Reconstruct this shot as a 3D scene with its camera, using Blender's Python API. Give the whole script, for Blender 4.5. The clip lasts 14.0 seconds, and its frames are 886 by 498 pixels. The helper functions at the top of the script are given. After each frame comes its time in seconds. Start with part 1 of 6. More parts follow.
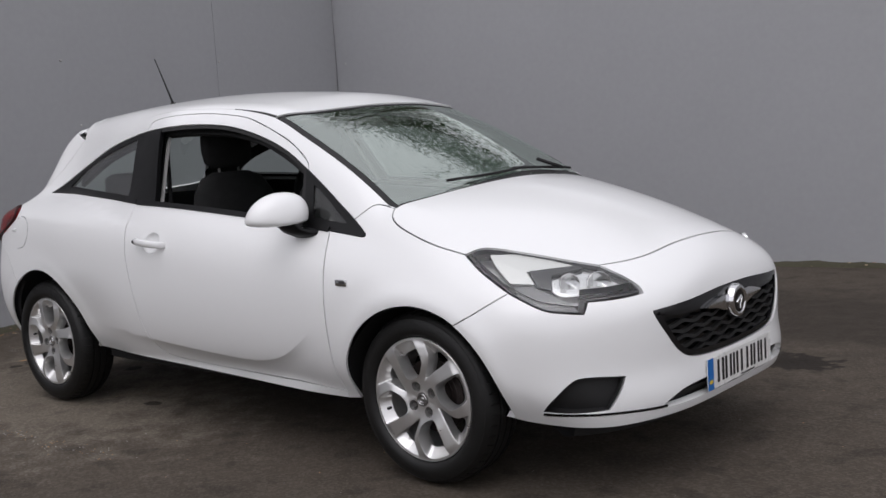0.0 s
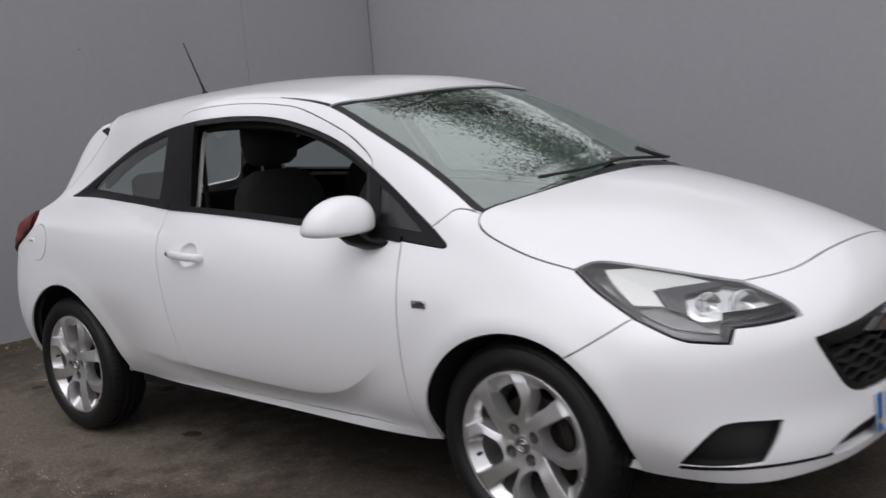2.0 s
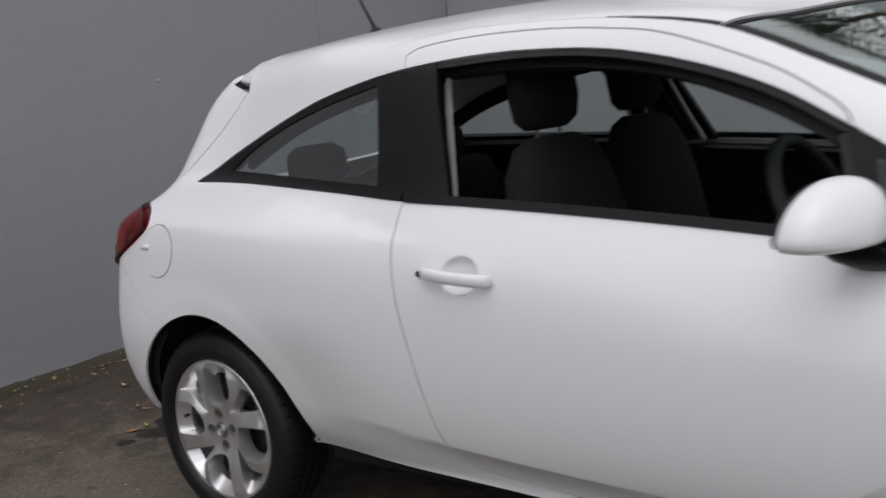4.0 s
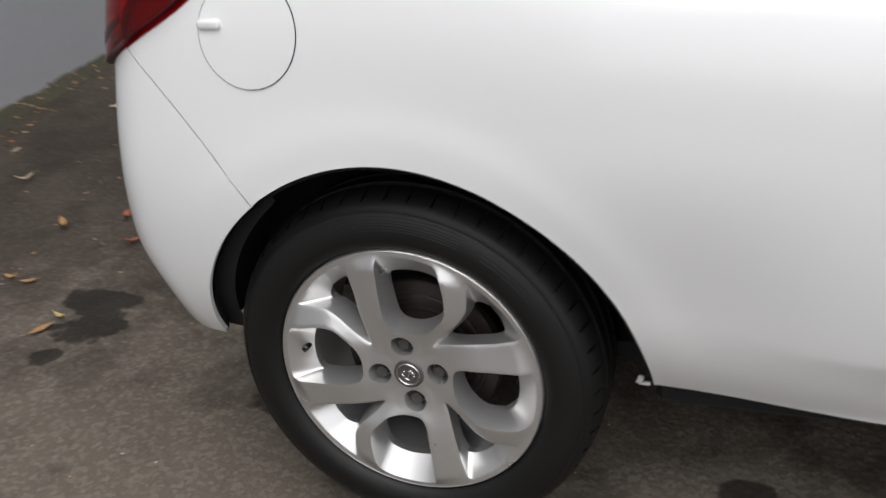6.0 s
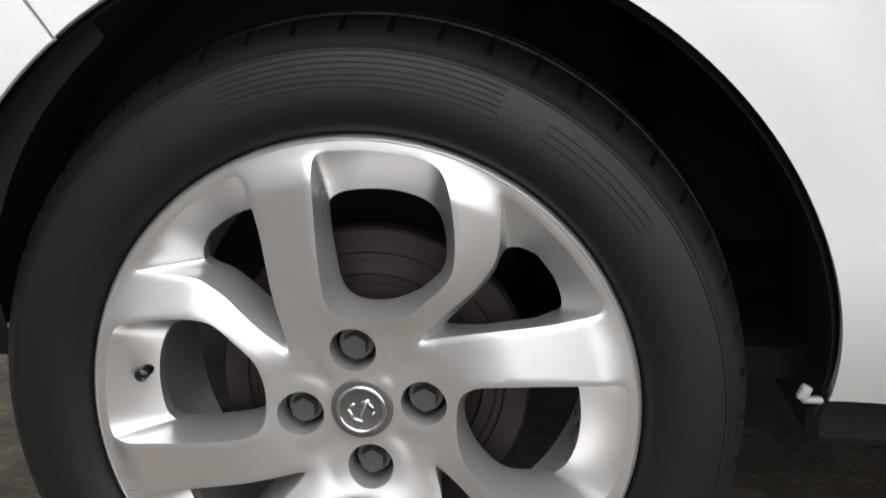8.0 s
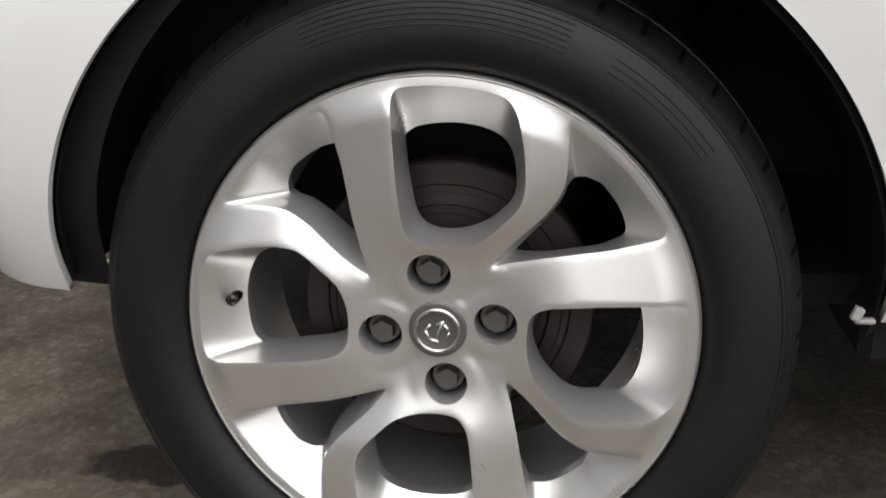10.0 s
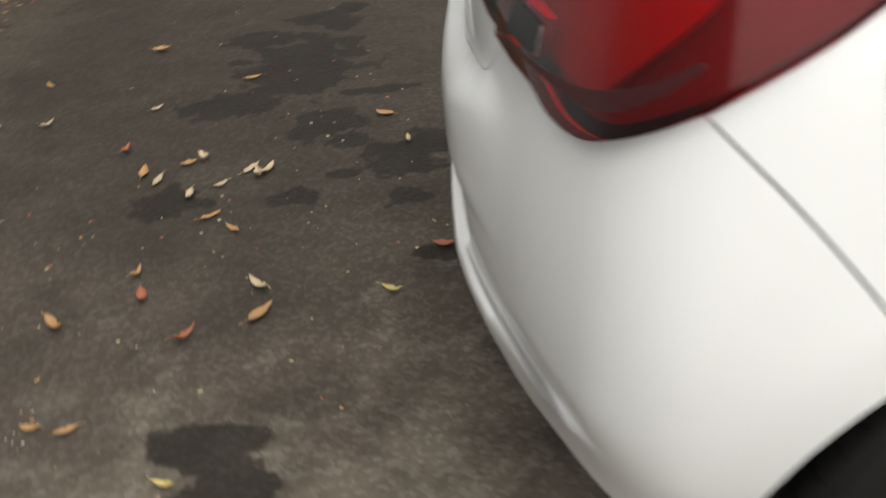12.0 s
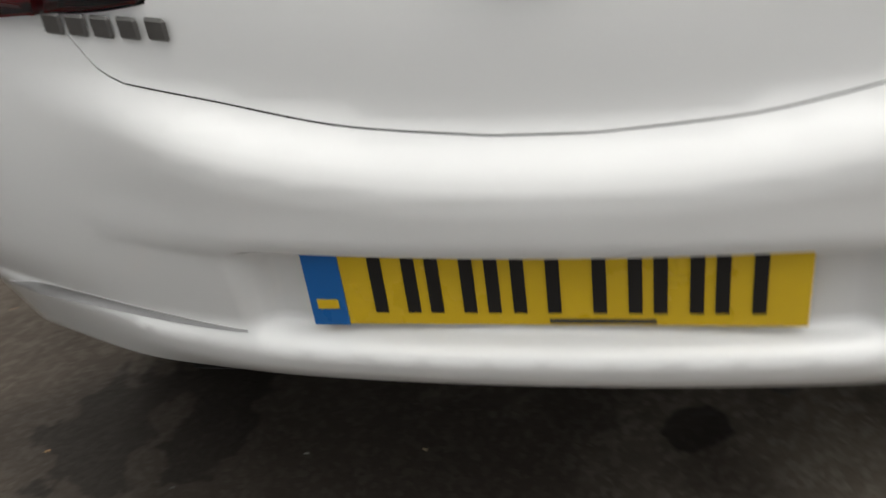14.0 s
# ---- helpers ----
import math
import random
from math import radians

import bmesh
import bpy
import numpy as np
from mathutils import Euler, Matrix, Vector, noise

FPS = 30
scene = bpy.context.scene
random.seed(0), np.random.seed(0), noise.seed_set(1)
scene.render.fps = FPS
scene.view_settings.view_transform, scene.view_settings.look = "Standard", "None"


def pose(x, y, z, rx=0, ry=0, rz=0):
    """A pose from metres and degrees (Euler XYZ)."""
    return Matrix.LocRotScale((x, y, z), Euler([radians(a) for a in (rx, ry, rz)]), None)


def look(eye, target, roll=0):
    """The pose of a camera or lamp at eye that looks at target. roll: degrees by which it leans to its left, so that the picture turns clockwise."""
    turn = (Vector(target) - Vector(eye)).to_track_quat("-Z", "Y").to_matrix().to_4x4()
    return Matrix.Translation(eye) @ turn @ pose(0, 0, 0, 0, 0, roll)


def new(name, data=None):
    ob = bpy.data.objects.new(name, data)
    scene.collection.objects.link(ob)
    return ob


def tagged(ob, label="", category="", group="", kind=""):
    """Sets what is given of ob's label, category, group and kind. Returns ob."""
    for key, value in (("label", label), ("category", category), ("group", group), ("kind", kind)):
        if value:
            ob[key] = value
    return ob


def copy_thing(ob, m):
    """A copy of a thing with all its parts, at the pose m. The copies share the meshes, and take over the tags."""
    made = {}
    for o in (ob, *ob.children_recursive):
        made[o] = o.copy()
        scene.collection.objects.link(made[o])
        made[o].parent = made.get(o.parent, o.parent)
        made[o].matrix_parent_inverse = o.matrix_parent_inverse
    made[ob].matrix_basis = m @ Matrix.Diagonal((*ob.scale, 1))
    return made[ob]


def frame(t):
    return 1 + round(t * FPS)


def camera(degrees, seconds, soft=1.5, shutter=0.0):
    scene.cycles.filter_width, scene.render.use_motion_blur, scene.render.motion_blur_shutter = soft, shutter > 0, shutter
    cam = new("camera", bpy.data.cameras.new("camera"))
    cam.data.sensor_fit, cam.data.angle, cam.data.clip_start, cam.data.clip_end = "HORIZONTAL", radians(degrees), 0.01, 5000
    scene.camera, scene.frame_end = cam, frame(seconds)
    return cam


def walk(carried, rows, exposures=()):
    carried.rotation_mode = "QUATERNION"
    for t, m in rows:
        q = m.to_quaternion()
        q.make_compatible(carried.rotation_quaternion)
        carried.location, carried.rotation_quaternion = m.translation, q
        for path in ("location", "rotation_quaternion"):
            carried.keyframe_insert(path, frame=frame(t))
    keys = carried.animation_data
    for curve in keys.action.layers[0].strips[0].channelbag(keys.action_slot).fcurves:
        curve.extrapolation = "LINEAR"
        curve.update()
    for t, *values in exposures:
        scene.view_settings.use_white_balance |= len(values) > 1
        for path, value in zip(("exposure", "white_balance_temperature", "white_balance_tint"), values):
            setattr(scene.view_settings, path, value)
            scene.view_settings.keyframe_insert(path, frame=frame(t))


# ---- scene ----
from mathutils.geometry import delaunay_2d_cdt as delaunay

cam = camera(46.2, 14.0, shutter=0.5)

PATH = [
    (0, (3.655, -3.437, 1.238), (2.36, -1.93, 1.013), -3.7),
    (0.5, (3.577, -3.398, 1.232), (2.28, -1.891, 1.012), -3.7),
    (1, (3.454, -3.301, 1.246), (2.144, -1.807, 1.016), -4.0),
    (1.5, (3.35, -3.215, 1.266), (2.028, -1.733, 1.031), -4.5),
    (2, (3.065, -3.085, 1.27), (1.737, -1.61, 1.017), -5.0),
    (2.5, (2.617, -3.047, 1.256), (1.326, -1.542, 0.993), -5.3),
    (3, (2.167, -2.975, 1.275), (0.904, -1.449, 0.998), -6.0),
    (3.5, (1.74, -2.83, 1.278), (0.471, -1.309, 0.999), -6.2),
    (4, (1.258, -2.684, 1.281), (-0.007, -1.167, 0.966), -6.0),
    (4.2, (1.065, -2.63, 1.268), (-0.194, -1.114, 0.925), -6.1),
    (6.3, (-0.877, -2.008, 1.178), (-1.328, -0.313, 0.227), -4.6),
    (6.5, (-0.988, -1.955, 1.09), (-1.294, -0.241, 0.106), -3.9),
    (7, (-1.1, -1.702, 0.852), (-1.291, 0.048, -0.097), -2.6),
    (7.5, (-1.111, -1.586, 0.688), (-1.316, 0.293, 0.034), -1.9),
    (8, (-1.113, -1.569, 0.652), (-1.304, 0.352, 0.129), -0.3),
    (8.2, (-1.117, -1.574, 0.633), (-1.297, 0.350, 0.116), -0.2),
    (10.3, (-1.13, -1.658, 0.654), (-1.408, 0.215, -0.004), -1.6),
    (10.5, (-1.119, -1.705, 0.804), (-1.388, 0.106, 0.0), -2.2),
    (11, (-1.269, -1.862, 1.16), (-1.445, -0.16, 0.123), 1.1),
    (11.5, (-1.491, -1.781, 1.168), (-1.777, -0.073, 0.166), -2.0),
    (12, (-1.805, -1.556, 1.185), (-1.953, 0.149, 0.149), -6.0),
    (12.5, (-2.15, -1.281, 1.174), (-1.857, 0.396, 0.124), -9.4),
    (13, (-2.344, -0.891, 1.181), (-1.633, 0.628, 0.091), -15.9),
    (13.5, (-2.522, -0.495, 1.177), (-1.29, 0.626, 0.069), -14.1),
    (14, (-2.718, -0.101, 1.151), (-1.116, 0.295, 0.021), -8.4),
]

walk(cam, [(t, look(eye, target, roll)) for t, eye, target, roll in PATH], exposures=[(0.0,-0.15,6330,16),(4.2,-0.3,6330,16),(6.3,0.5,6450,12),(7.3,0.95,6450,12),(8.2,0.92,6450,12),(10.3,0.7,6700,12),(11.5,0.75,6800,10),(12.0,0.82,6800,8),(12.5,1.15,6800,7),(13.2,1.1,6800,8),(14.0,1.1,6750,9)])

# ---- world and light: an overcast day ----
world = bpy.data.worlds.new("overcast_sky")
scene.world = world
world.use_nodes = True
wn, wl = world.node_tree.nodes, world.node_tree.links
sky = wn.new("ShaderNodeTexSky")
sky.sky_type, sky.sun_disc = "NISHITA", False
sky.sun_elevation, sky.sun_rotation = radians(62), radians(160)
sky.air_density, sky.dust_density, sky.ozone_density = 1.0, 4.0, 1.0
grey = wn.new("ShaderNodeHueSaturation")
grey.inputs["Saturation"].default_value = 0.12
wl.new(sky.outputs[0], grey.inputs["Color"])
cloud = wn.new("ShaderNodeMix")
cloud.data_type = "RGBA"
cloud.inputs["Factor"].default_value, cloud.inputs["B"].default_value = 0.65, (8.4, 8.5, 8.6, 1)
wl.new(grey.outputs[0], cloud.inputs["A"])
wl.new(cloud.outputs["Result"], wn["Background"].inputs["Color"])
wn["Background"].inputs["Strength"].default_value = 0.15
sun = new("sun", bpy.data.lights.new("sun", "SUN"))
sun.data.energy, sun.data.angle, sun.data.color = 0.6, radians(60), (1.0, 0.985, 0.96)
sun.matrix_world = look((2.0, -5.5, 11.0), (0.0, 0.0, 0.0))


# ---- materials ----
def material(name, base, rough=0.5, metal=0.0, coat=0.0, vary=0.12, scale=12.0, fine=140.0, bump=0.0, bump_scale=60.0, spec=0.5, second=None, rough_vary=0.08):
    """A surface with two scales of variation in colour, uneven gloss and fine relief; scales in cycles a metre."""
    m = bpy.data.materials.new(name)
    m.use_nodes = True
    n, l = m.node_tree.nodes, m.node_tree.links
    p = n["Principled BSDF"]
    at = n.new("ShaderNodeTexCoord").outputs["Object"]

    def grain(s, detail):
        t = n.new("ShaderNodeTexNoise")
        t.inputs["Scale"].default_value, t.inputs["Detail"].default_value = s, detail
        l.new(at, t.inputs["Vector"])
        return t.outputs["Fac"]

    coarse, small = grain(scale, 4), grain(fine, 3)
    mix = n.new("ShaderNodeMix")
    mix.data_type = "RGBA"
    second = second or tuple(c * (1 - 2 * vary) for c in base)
    mix.inputs["A"].default_value, mix.inputs["B"].default_value = (*base, 1), (*second, 1)
    blend = n.new("ShaderNodeMath")
    blend.operation = "MULTIPLY_ADD"
    blend.inputs[1].default_value = 0.5
    l.new(small, blend.inputs[0])
    half = n.new("ShaderNodeMath")
    half.operation = "MULTIPLY"
    half.inputs[1].default_value = 0.5
    l.new(coarse, half.inputs[0])
    l.new(half.outputs[0], blend.inputs[2])
    l.new(blend.outputs[0], mix.inputs["Factor"])
    l.new(mix.outputs["Result"], p.inputs["Base Color"])
    gloss = n.new("ShaderNodeMath")
    gloss.operation = "MULTIPLY_ADD"
    gloss.inputs[1].default_value, gloss.inputs[2].default_value = 2 * rough_vary, max(rough - rough_vary, 0.0)
    l.new(coarse, gloss.inputs[0])
    l.new(gloss.outputs[0], p.inputs["Roughness"])
    p.inputs["Metallic"].default_value = metal
    p.inputs["Specular IOR Level"].default_value = spec
    if coat:
        p.inputs["Coat Weight"].default_value, p.inputs["Coat Roughness"].default_value = coat, 0.07
    if bump:
        b = n.new("ShaderNodeBump")
        b.inputs["Strength"].default_value, b.inputs["Distance"].default_value = bump, 0.004
        l.new(grain(bump_scale, 5), b.inputs["Height"])
        l.new(b.outputs[0], p.inputs["Normal"])
    return m


def glass(name, tint, facing=0.08, rough=0.0, gleam=(1, 1, 1)):
    """Thin tinted pane; facing: the share it mirrors when seen square on, more at a slant."""
    m = bpy.data.materials.new(name)
    m.use_nodes = True
    n, l = m.node_tree.nodes, m.node_tree.links
    n.remove(n["Principled BSDF"])
    clear, shine, mix, edge, power, share = (n.new(k) for k in ("ShaderNodeBsdfTransparent", "ShaderNodeBsdfGlossy", "ShaderNodeMixShader", "ShaderNodeLayerWeight", "ShaderNodeMath", "ShaderNodeMath"))
    clear.inputs["Color"].default_value, edge.inputs["Blend"].default_value = (*tint, 1), 0.5
    shine.inputs["Roughness"].default_value, shine.inputs["Color"].default_value = rough, (*gleam, 1)
    power.operation, share.operation = "POWER", "MULTIPLY_ADD"
    power.inputs[1].default_value = 4.0
    share.inputs[1].default_value, share.inputs[2].default_value = 1 - facing, facing
    l.new(edge.outputs["Facing"], power.inputs[0])
    l.new(power.outputs[0], share.inputs[0])
    l.new(share.outputs[0], mix.inputs[0])
    l.new(clear.outputs[0], mix.inputs[1])
    l.new(shine.outputs[0], mix.inputs[2])
    l.new(mix.outputs[0], n["Material Output"].inputs["Surface"])
    return m


WHITE = material("white_car_paint", (0.80, 0.805, 0.80), 0.34, coat=0.8, vary=0.012, scale=3, fine=40, rough_vary=0.04)
BLACK_TRIM = material("satin_black_trim", (0.007, 0.007, 0.0075), 0.36, spec=0.2, vary=0.2, fine=300, bump=0.05, bump_scale=900)
GLOSS_BLACK = material("gloss_black_plastic", (0.008, 0.008, 0.009), 0.16, vary=0.15)
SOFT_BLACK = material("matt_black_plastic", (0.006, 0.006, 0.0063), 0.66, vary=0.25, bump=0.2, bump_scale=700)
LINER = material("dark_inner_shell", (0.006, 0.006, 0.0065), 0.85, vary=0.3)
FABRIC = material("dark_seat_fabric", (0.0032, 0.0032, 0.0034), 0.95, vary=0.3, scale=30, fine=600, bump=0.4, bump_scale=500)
TRIM_GREY = material("grey_interior_trim", (0.10, 0.10, 0.10), 0.7, vary=0.15)
BELT_GREY = material("pale_pillar_trim", (0.42, 0.41, 0.40), 0.6, vary=0.1)
CHROME = material("chrome", (0.72, 0.72, 0.73), 0.09, metal=1.0, vary=0.03, rough_vary=0.03)
SILVER = material("silver_wheel_paint", (0.71, 0.705, 0.695), 0.30, metal=0.80, coat=0.2, vary=0.05, scale=8, fine=60)
RUBBER = material("worn_tyre_rubber", (0.0048, 0.0047, 0.0046), 0.50, spec=0.34, vary=0.25, scale=9, fine=200, bump=0.12, bump_scale=400, second=(0.009, 0.0088, 0.0084))
STEEL = material("brown_rusty_disc_steel", (0.030, 0.021, 0.019), 0.55, metal=0.3, vary=0.3, scale=40, second=(0.017, 0.011, 0.010))
CAP_GREY = material("dull_grey_cap_paint", (0.16, 0.155, 0.15), 0.38, metal=0.6, vary=0.12)
BOLT_STEEL = material("dull_bolt_steel", (0.20, 0.195, 0.19), 0.42, metal=0.8, vary=0.2)
GLASS_SCREEN = glass("windscreen_glass", (0.70, 0.83, 0.75), 0.36, gleam=(0.92, 1.0, 0.94))
GLASS_SIDE = glass("side_window_glass", (0.76, 0.83, 0.80), 0.16)
GLASS_CORNER = glass("corner_window_glass", (0.5, 0.54, 0.52), 0.05)
LENS = glass("clear_lamp_lens", (0.95, 0.96, 0.96), 0.05)
RED_LENS = glass("red_lamp_lens", (0.90, 0.008, 0.016), 0.025)
RED_CORE = material("red_reflector", (0.30, 0.005, 0.011), 0.35, vary=0.12, scale=60, bump=0.12, bump_scale=300)
RED_BRIGHT = material("bright_red_light_bar", (0.46, 0.004, 0.012), 0.22, vary=0.1)
RIM_RED = material("deep_red_lamp_edge", (0.055, 0.003, 0.005), 0.3, vary=0.2)
DARK_RED = material("dark_red_lamp_body", (0.13, 0.003, 0.008), 0.35, vary=0.2)
SMOKE = material("smoked_reflector", (0.012, 0.011, 0.011), 0.14, metal=0.3, vary=0.3, scale=90, bump=0.04, bump_scale=300)
LAMP_GREY = material("grey_lamp_housing", (0.045, 0.045, 0.046), 0.42, vary=0.1)
LAMP_SMOKE = material("smoky_running_light", (0.16, 0.16, 0.158), 0.3, metal=0.3, vary=0.15, scale=60)
LAMP_INNER = material("pale_lamp_interior", (0.42, 0.42, 0.41), 0.3, metal=0.5, vary=0.12, scale=40)
LAMP_CHROME = material("bright_lamp_reflector", (0.80, 0.80, 0.79), 0.14, metal=0.9, vary=0.05)
LAMP_WHITE = material("milky_indicator_reflector", (0.72, 0.72, 0.69), 0.3, metal=0.2, vary=0.06)
PLATE_YELLOW = material("yellow_plate_acrylic", (0.78, 0.52, 0.02), 0.28, vary=0.03, coat=0.5)
PLATE_WHITE = material("white_plate_acrylic", (0.74, 0.74, 0.72), 0.28, vary=0.03, coat=0.5)
PLATE_BLUE = material("blue_plate_band", (0.01, 0.14, 0.45), 0.3, vary=0.05)
PLATE_INK = material("black_plate_ink", (0.010, 0.010, 0.011), 0.4, vary=0.1)
WALL = material("grey_painted_sheet", (0.36, 0.365, 0.375), 0.5, vary=0.07, scale=0.8, fine=22, bump=0.06, bump_scale=9, second=(0.29, 0.294, 0.304))
LITTER = material("mossy_grit", (0.07, 0.065, 0.035), 0.95, vary=0.4, scale=30, fine=220, bump=0.8, bump_scale=90, second=(0.03, 0.028, 0.02))
BARK = material("tree_bark", (0.10, 0.075, 0.055), 0.9, vary=0.3, bump=0.8, bump_scale=40)
FOLIAGE = material("green_foliage", (0.055, 0.13, 0.04), 0.55, vary=0.3, scale=2.5, fine=20, second=(0.025, 0.055, 0.018))


def leaf_material(name, a, b):
    return material(name, a, 0.6, vary=0.3, scale=60, fine=400, second=b, bump=0.3, bump_scale=200)


SLOT_SHADE = material("grey_slot_shade", (0.40, 0.40, 0.40), 0.5, vary=0.1)
LEAF_TAN = leaf_material("tan_dead_leaf", (0.46, 0.27, 0.11), (0.26, 0.13, 0.05))
LEAF_RUST = leaf_material("rusty_dead_leaf", (0.36, 0.12, 0.05), (0.20, 0.06, 0.03))
LEAF_YELLOW = leaf_material("yellow_fallen_leaf", (0.55, 0.44, 0.16), (0.34, 0.26, 0.08))
WEED = leaf_material("pale_green_weed", (0.28, 0.32, 0.10), (0.13, 0.19, 0.05))
LEAF_PALE = leaf_material("pale_dry_leaf", (0.50, 0.40, 0.27), (0.34, 0.24, 0.14))


def tarmac(stains):
    """Old tarmac: brown-grey, stony grain, worn pale dust, dark damp stains of their own shape at (x, y, radius,
    stretch), and broad darker zones, one of them painted shade under the car's tail.
    """
    m = material("old_tarmac", (0.093, 0.075, 0.058), 0.85, vary=0.2, scale=7.0, fine=110, bump=0.9, bump_scale=95, second=(0.036, 0.030, 0.024), rough_vary=0.1, spec=0.15)
    n, l = m.node_tree.nodes, m.node_tree.links
    p = n["Principled BSDF"]
    colour = p.inputs["Base Color"].links[0].from_socket
    at = n.new("ShaderNodeNewGeometry").outputs["Position"]

    def math(op, a, b=None, c=None):
        k = n.new("ShaderNodeMath")
        k.operation = op
        for i, v in enumerate((a, b, c)):
            if isinstance(v, (int, float)):
                k.inputs[i].default_value = v
            elif v is not None:
                l.new(v, k.inputs[i])
        return k.outputs[0]

    def noise_at(s, detail=4.0):
        t = n.new("ShaderNodeTexNoise")
        t.inputs["Scale"].default_value, t.inputs["Detail"].default_value = s, detail
        l.new(at, t.inputs["Vector"])
        return t.outputs["Fac"]

    ragged = noise_at(12.0, 6.0)
    sep = n.new("ShaderNodeSeparateXYZ")
    l.new(at, sep.inputs[0])
    stain_and_shade = None
    for x, y, r, s in stains:
        dx = math("MULTIPLY", math("SUBTRACT", sep.outputs[0], x), 1 / (r * s))
        dy = math("MULTIPLY", math("SUBTRACT", sep.outputs[1], y), 1 / r)
        d = math("SQRT", math("ADD", math("MULTIPLY", dx, dx), math("MULTIPLY", dy, dy)))
        edge = math("MULTIPLY_ADD", ragged, 2.6, math("MULTIPLY", d, -1.0))
        spot = n.new("ShaderNodeMapRange")
        spot.interpolation_type = "SMOOTHSTEP"
        spot.inputs["From Min"].default_value, spot.inputs["From Max"].default_value = 0.10, 0.42
        l.new(edge, spot.inputs["Value"])
        stain_and_shade = spot.outputs[0] if stain_and_shade is None else math("MAXIMUM", stain_and_shade, spot.outputs[0])
    blots = n.new("ShaderNodeMapRange")
    blots.inputs["From Min"].default_value, blots.inputs["From Max"].default_value = 0.565, 0.65
    l.new(noise_at(5.2, 8.0), blots.inputs["Value"])
    stain_and_shade = math("MAXIMUM", stain_and_shade, math("MULTIPLY", blots.outputs[0], 0.45))
    patches = n.new("ShaderNodeMapRange")
    patches.interpolation_type = "SMOOTHSTEP"
    patches.inputs["From Min"].default_value, patches.inputs["From Max"].default_value = 0.50, 0.70
    l.new(noise_at(1.9, 6.0), patches.inputs["Value"])
    stain_and_shade = math("MAXIMUM", stain_and_shade, math("MULTIPLY", patches.outputs[0], 0.32))
    # broad darker zones; the last paints shade and staining under the car's tail
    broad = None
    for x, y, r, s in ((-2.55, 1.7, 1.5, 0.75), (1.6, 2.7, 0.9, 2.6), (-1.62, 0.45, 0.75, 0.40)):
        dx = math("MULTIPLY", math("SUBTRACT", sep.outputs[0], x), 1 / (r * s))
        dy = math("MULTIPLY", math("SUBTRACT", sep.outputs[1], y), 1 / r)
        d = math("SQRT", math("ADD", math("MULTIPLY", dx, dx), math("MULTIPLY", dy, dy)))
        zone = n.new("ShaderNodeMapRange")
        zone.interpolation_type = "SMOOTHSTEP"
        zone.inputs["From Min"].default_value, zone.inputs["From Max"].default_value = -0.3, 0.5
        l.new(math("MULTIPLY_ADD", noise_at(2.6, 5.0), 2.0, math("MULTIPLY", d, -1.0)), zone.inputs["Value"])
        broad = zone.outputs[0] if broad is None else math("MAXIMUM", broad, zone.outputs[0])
    stain_and_shade = math("MAXIMUM", stain_and_shade, math("MULTIPLY", broad, 0.60))
    stones = n.new("ShaderNodeTexVoronoi")
    stones.inputs["Scale"].default_value = 95.0
    l.new(at, stones.inputs["Vector"])
    speck = n.new("ShaderNodeMapRange")
    speck.inputs["From Min"].default_value, speck.inputs["From Max"].default_value = 0.45, 1.0
    split = n.new("ShaderNodeSeparateColor")
    l.new(stones.outputs["Color"], split.inputs[0])
    l.new(split.outputs[0], speck.inputs["Value"])
    pale = n.new("ShaderNodeMix")
    pale.data_type = "RGBA"
    pale.inputs["B"].default_value = (0.235, 0.215, 0.185, 1)
    l.new(colour, pale.inputs["A"])
    dust = n.new("ShaderNodeMix")
    dust.data_type = "RGBA"
    dust.inputs["B"].default_value = (0.185, 0.158, 0.125, 1)
    dx = math("MULTIPLY", math("ADD", sep.outputs[0], 1.50), 1 / 1.45)
    dy = math("MULTIPLY", math("ADD", sep.outputs[1], 0.84), 1 / 0.86)
    worn = n.new("ShaderNodeMapRange")
    worn.interpolation_type = "SMOOTHSTEP"
    worn.inputs["From Min"].default_value, worn.inputs["From Max"].default_value = -0.1, 0.9
    l.new(math("MULTIPLY_ADD", noise_at(7.0, 6.0), 2.4, math("MULTIPLY", math("SQRT", math("ADD", math("MULTIPLY", dx, dx), math("MULTIPLY", dy, dy))), -1.0)), worn.inputs["Value"])
    l.new(math("MULTIPLY", speck.outputs[0], math("MULTIPLY_ADD", worn.outputs[0], 0.48, 0.16)), pale.inputs["Factor"])
    l.new(math("MULTIPLY", worn.outputs[0], 0.56), dust.inputs["Factor"])
    l.new(pale.outputs["Result"], dust.inputs["A"])
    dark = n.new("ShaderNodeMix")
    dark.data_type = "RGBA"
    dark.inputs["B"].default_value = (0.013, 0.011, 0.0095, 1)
    l.new(math("MULTIPLY", stain_and_shade, 0.80), dark.inputs["Factor"])
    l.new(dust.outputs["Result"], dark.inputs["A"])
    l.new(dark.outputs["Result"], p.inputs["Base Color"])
    return m


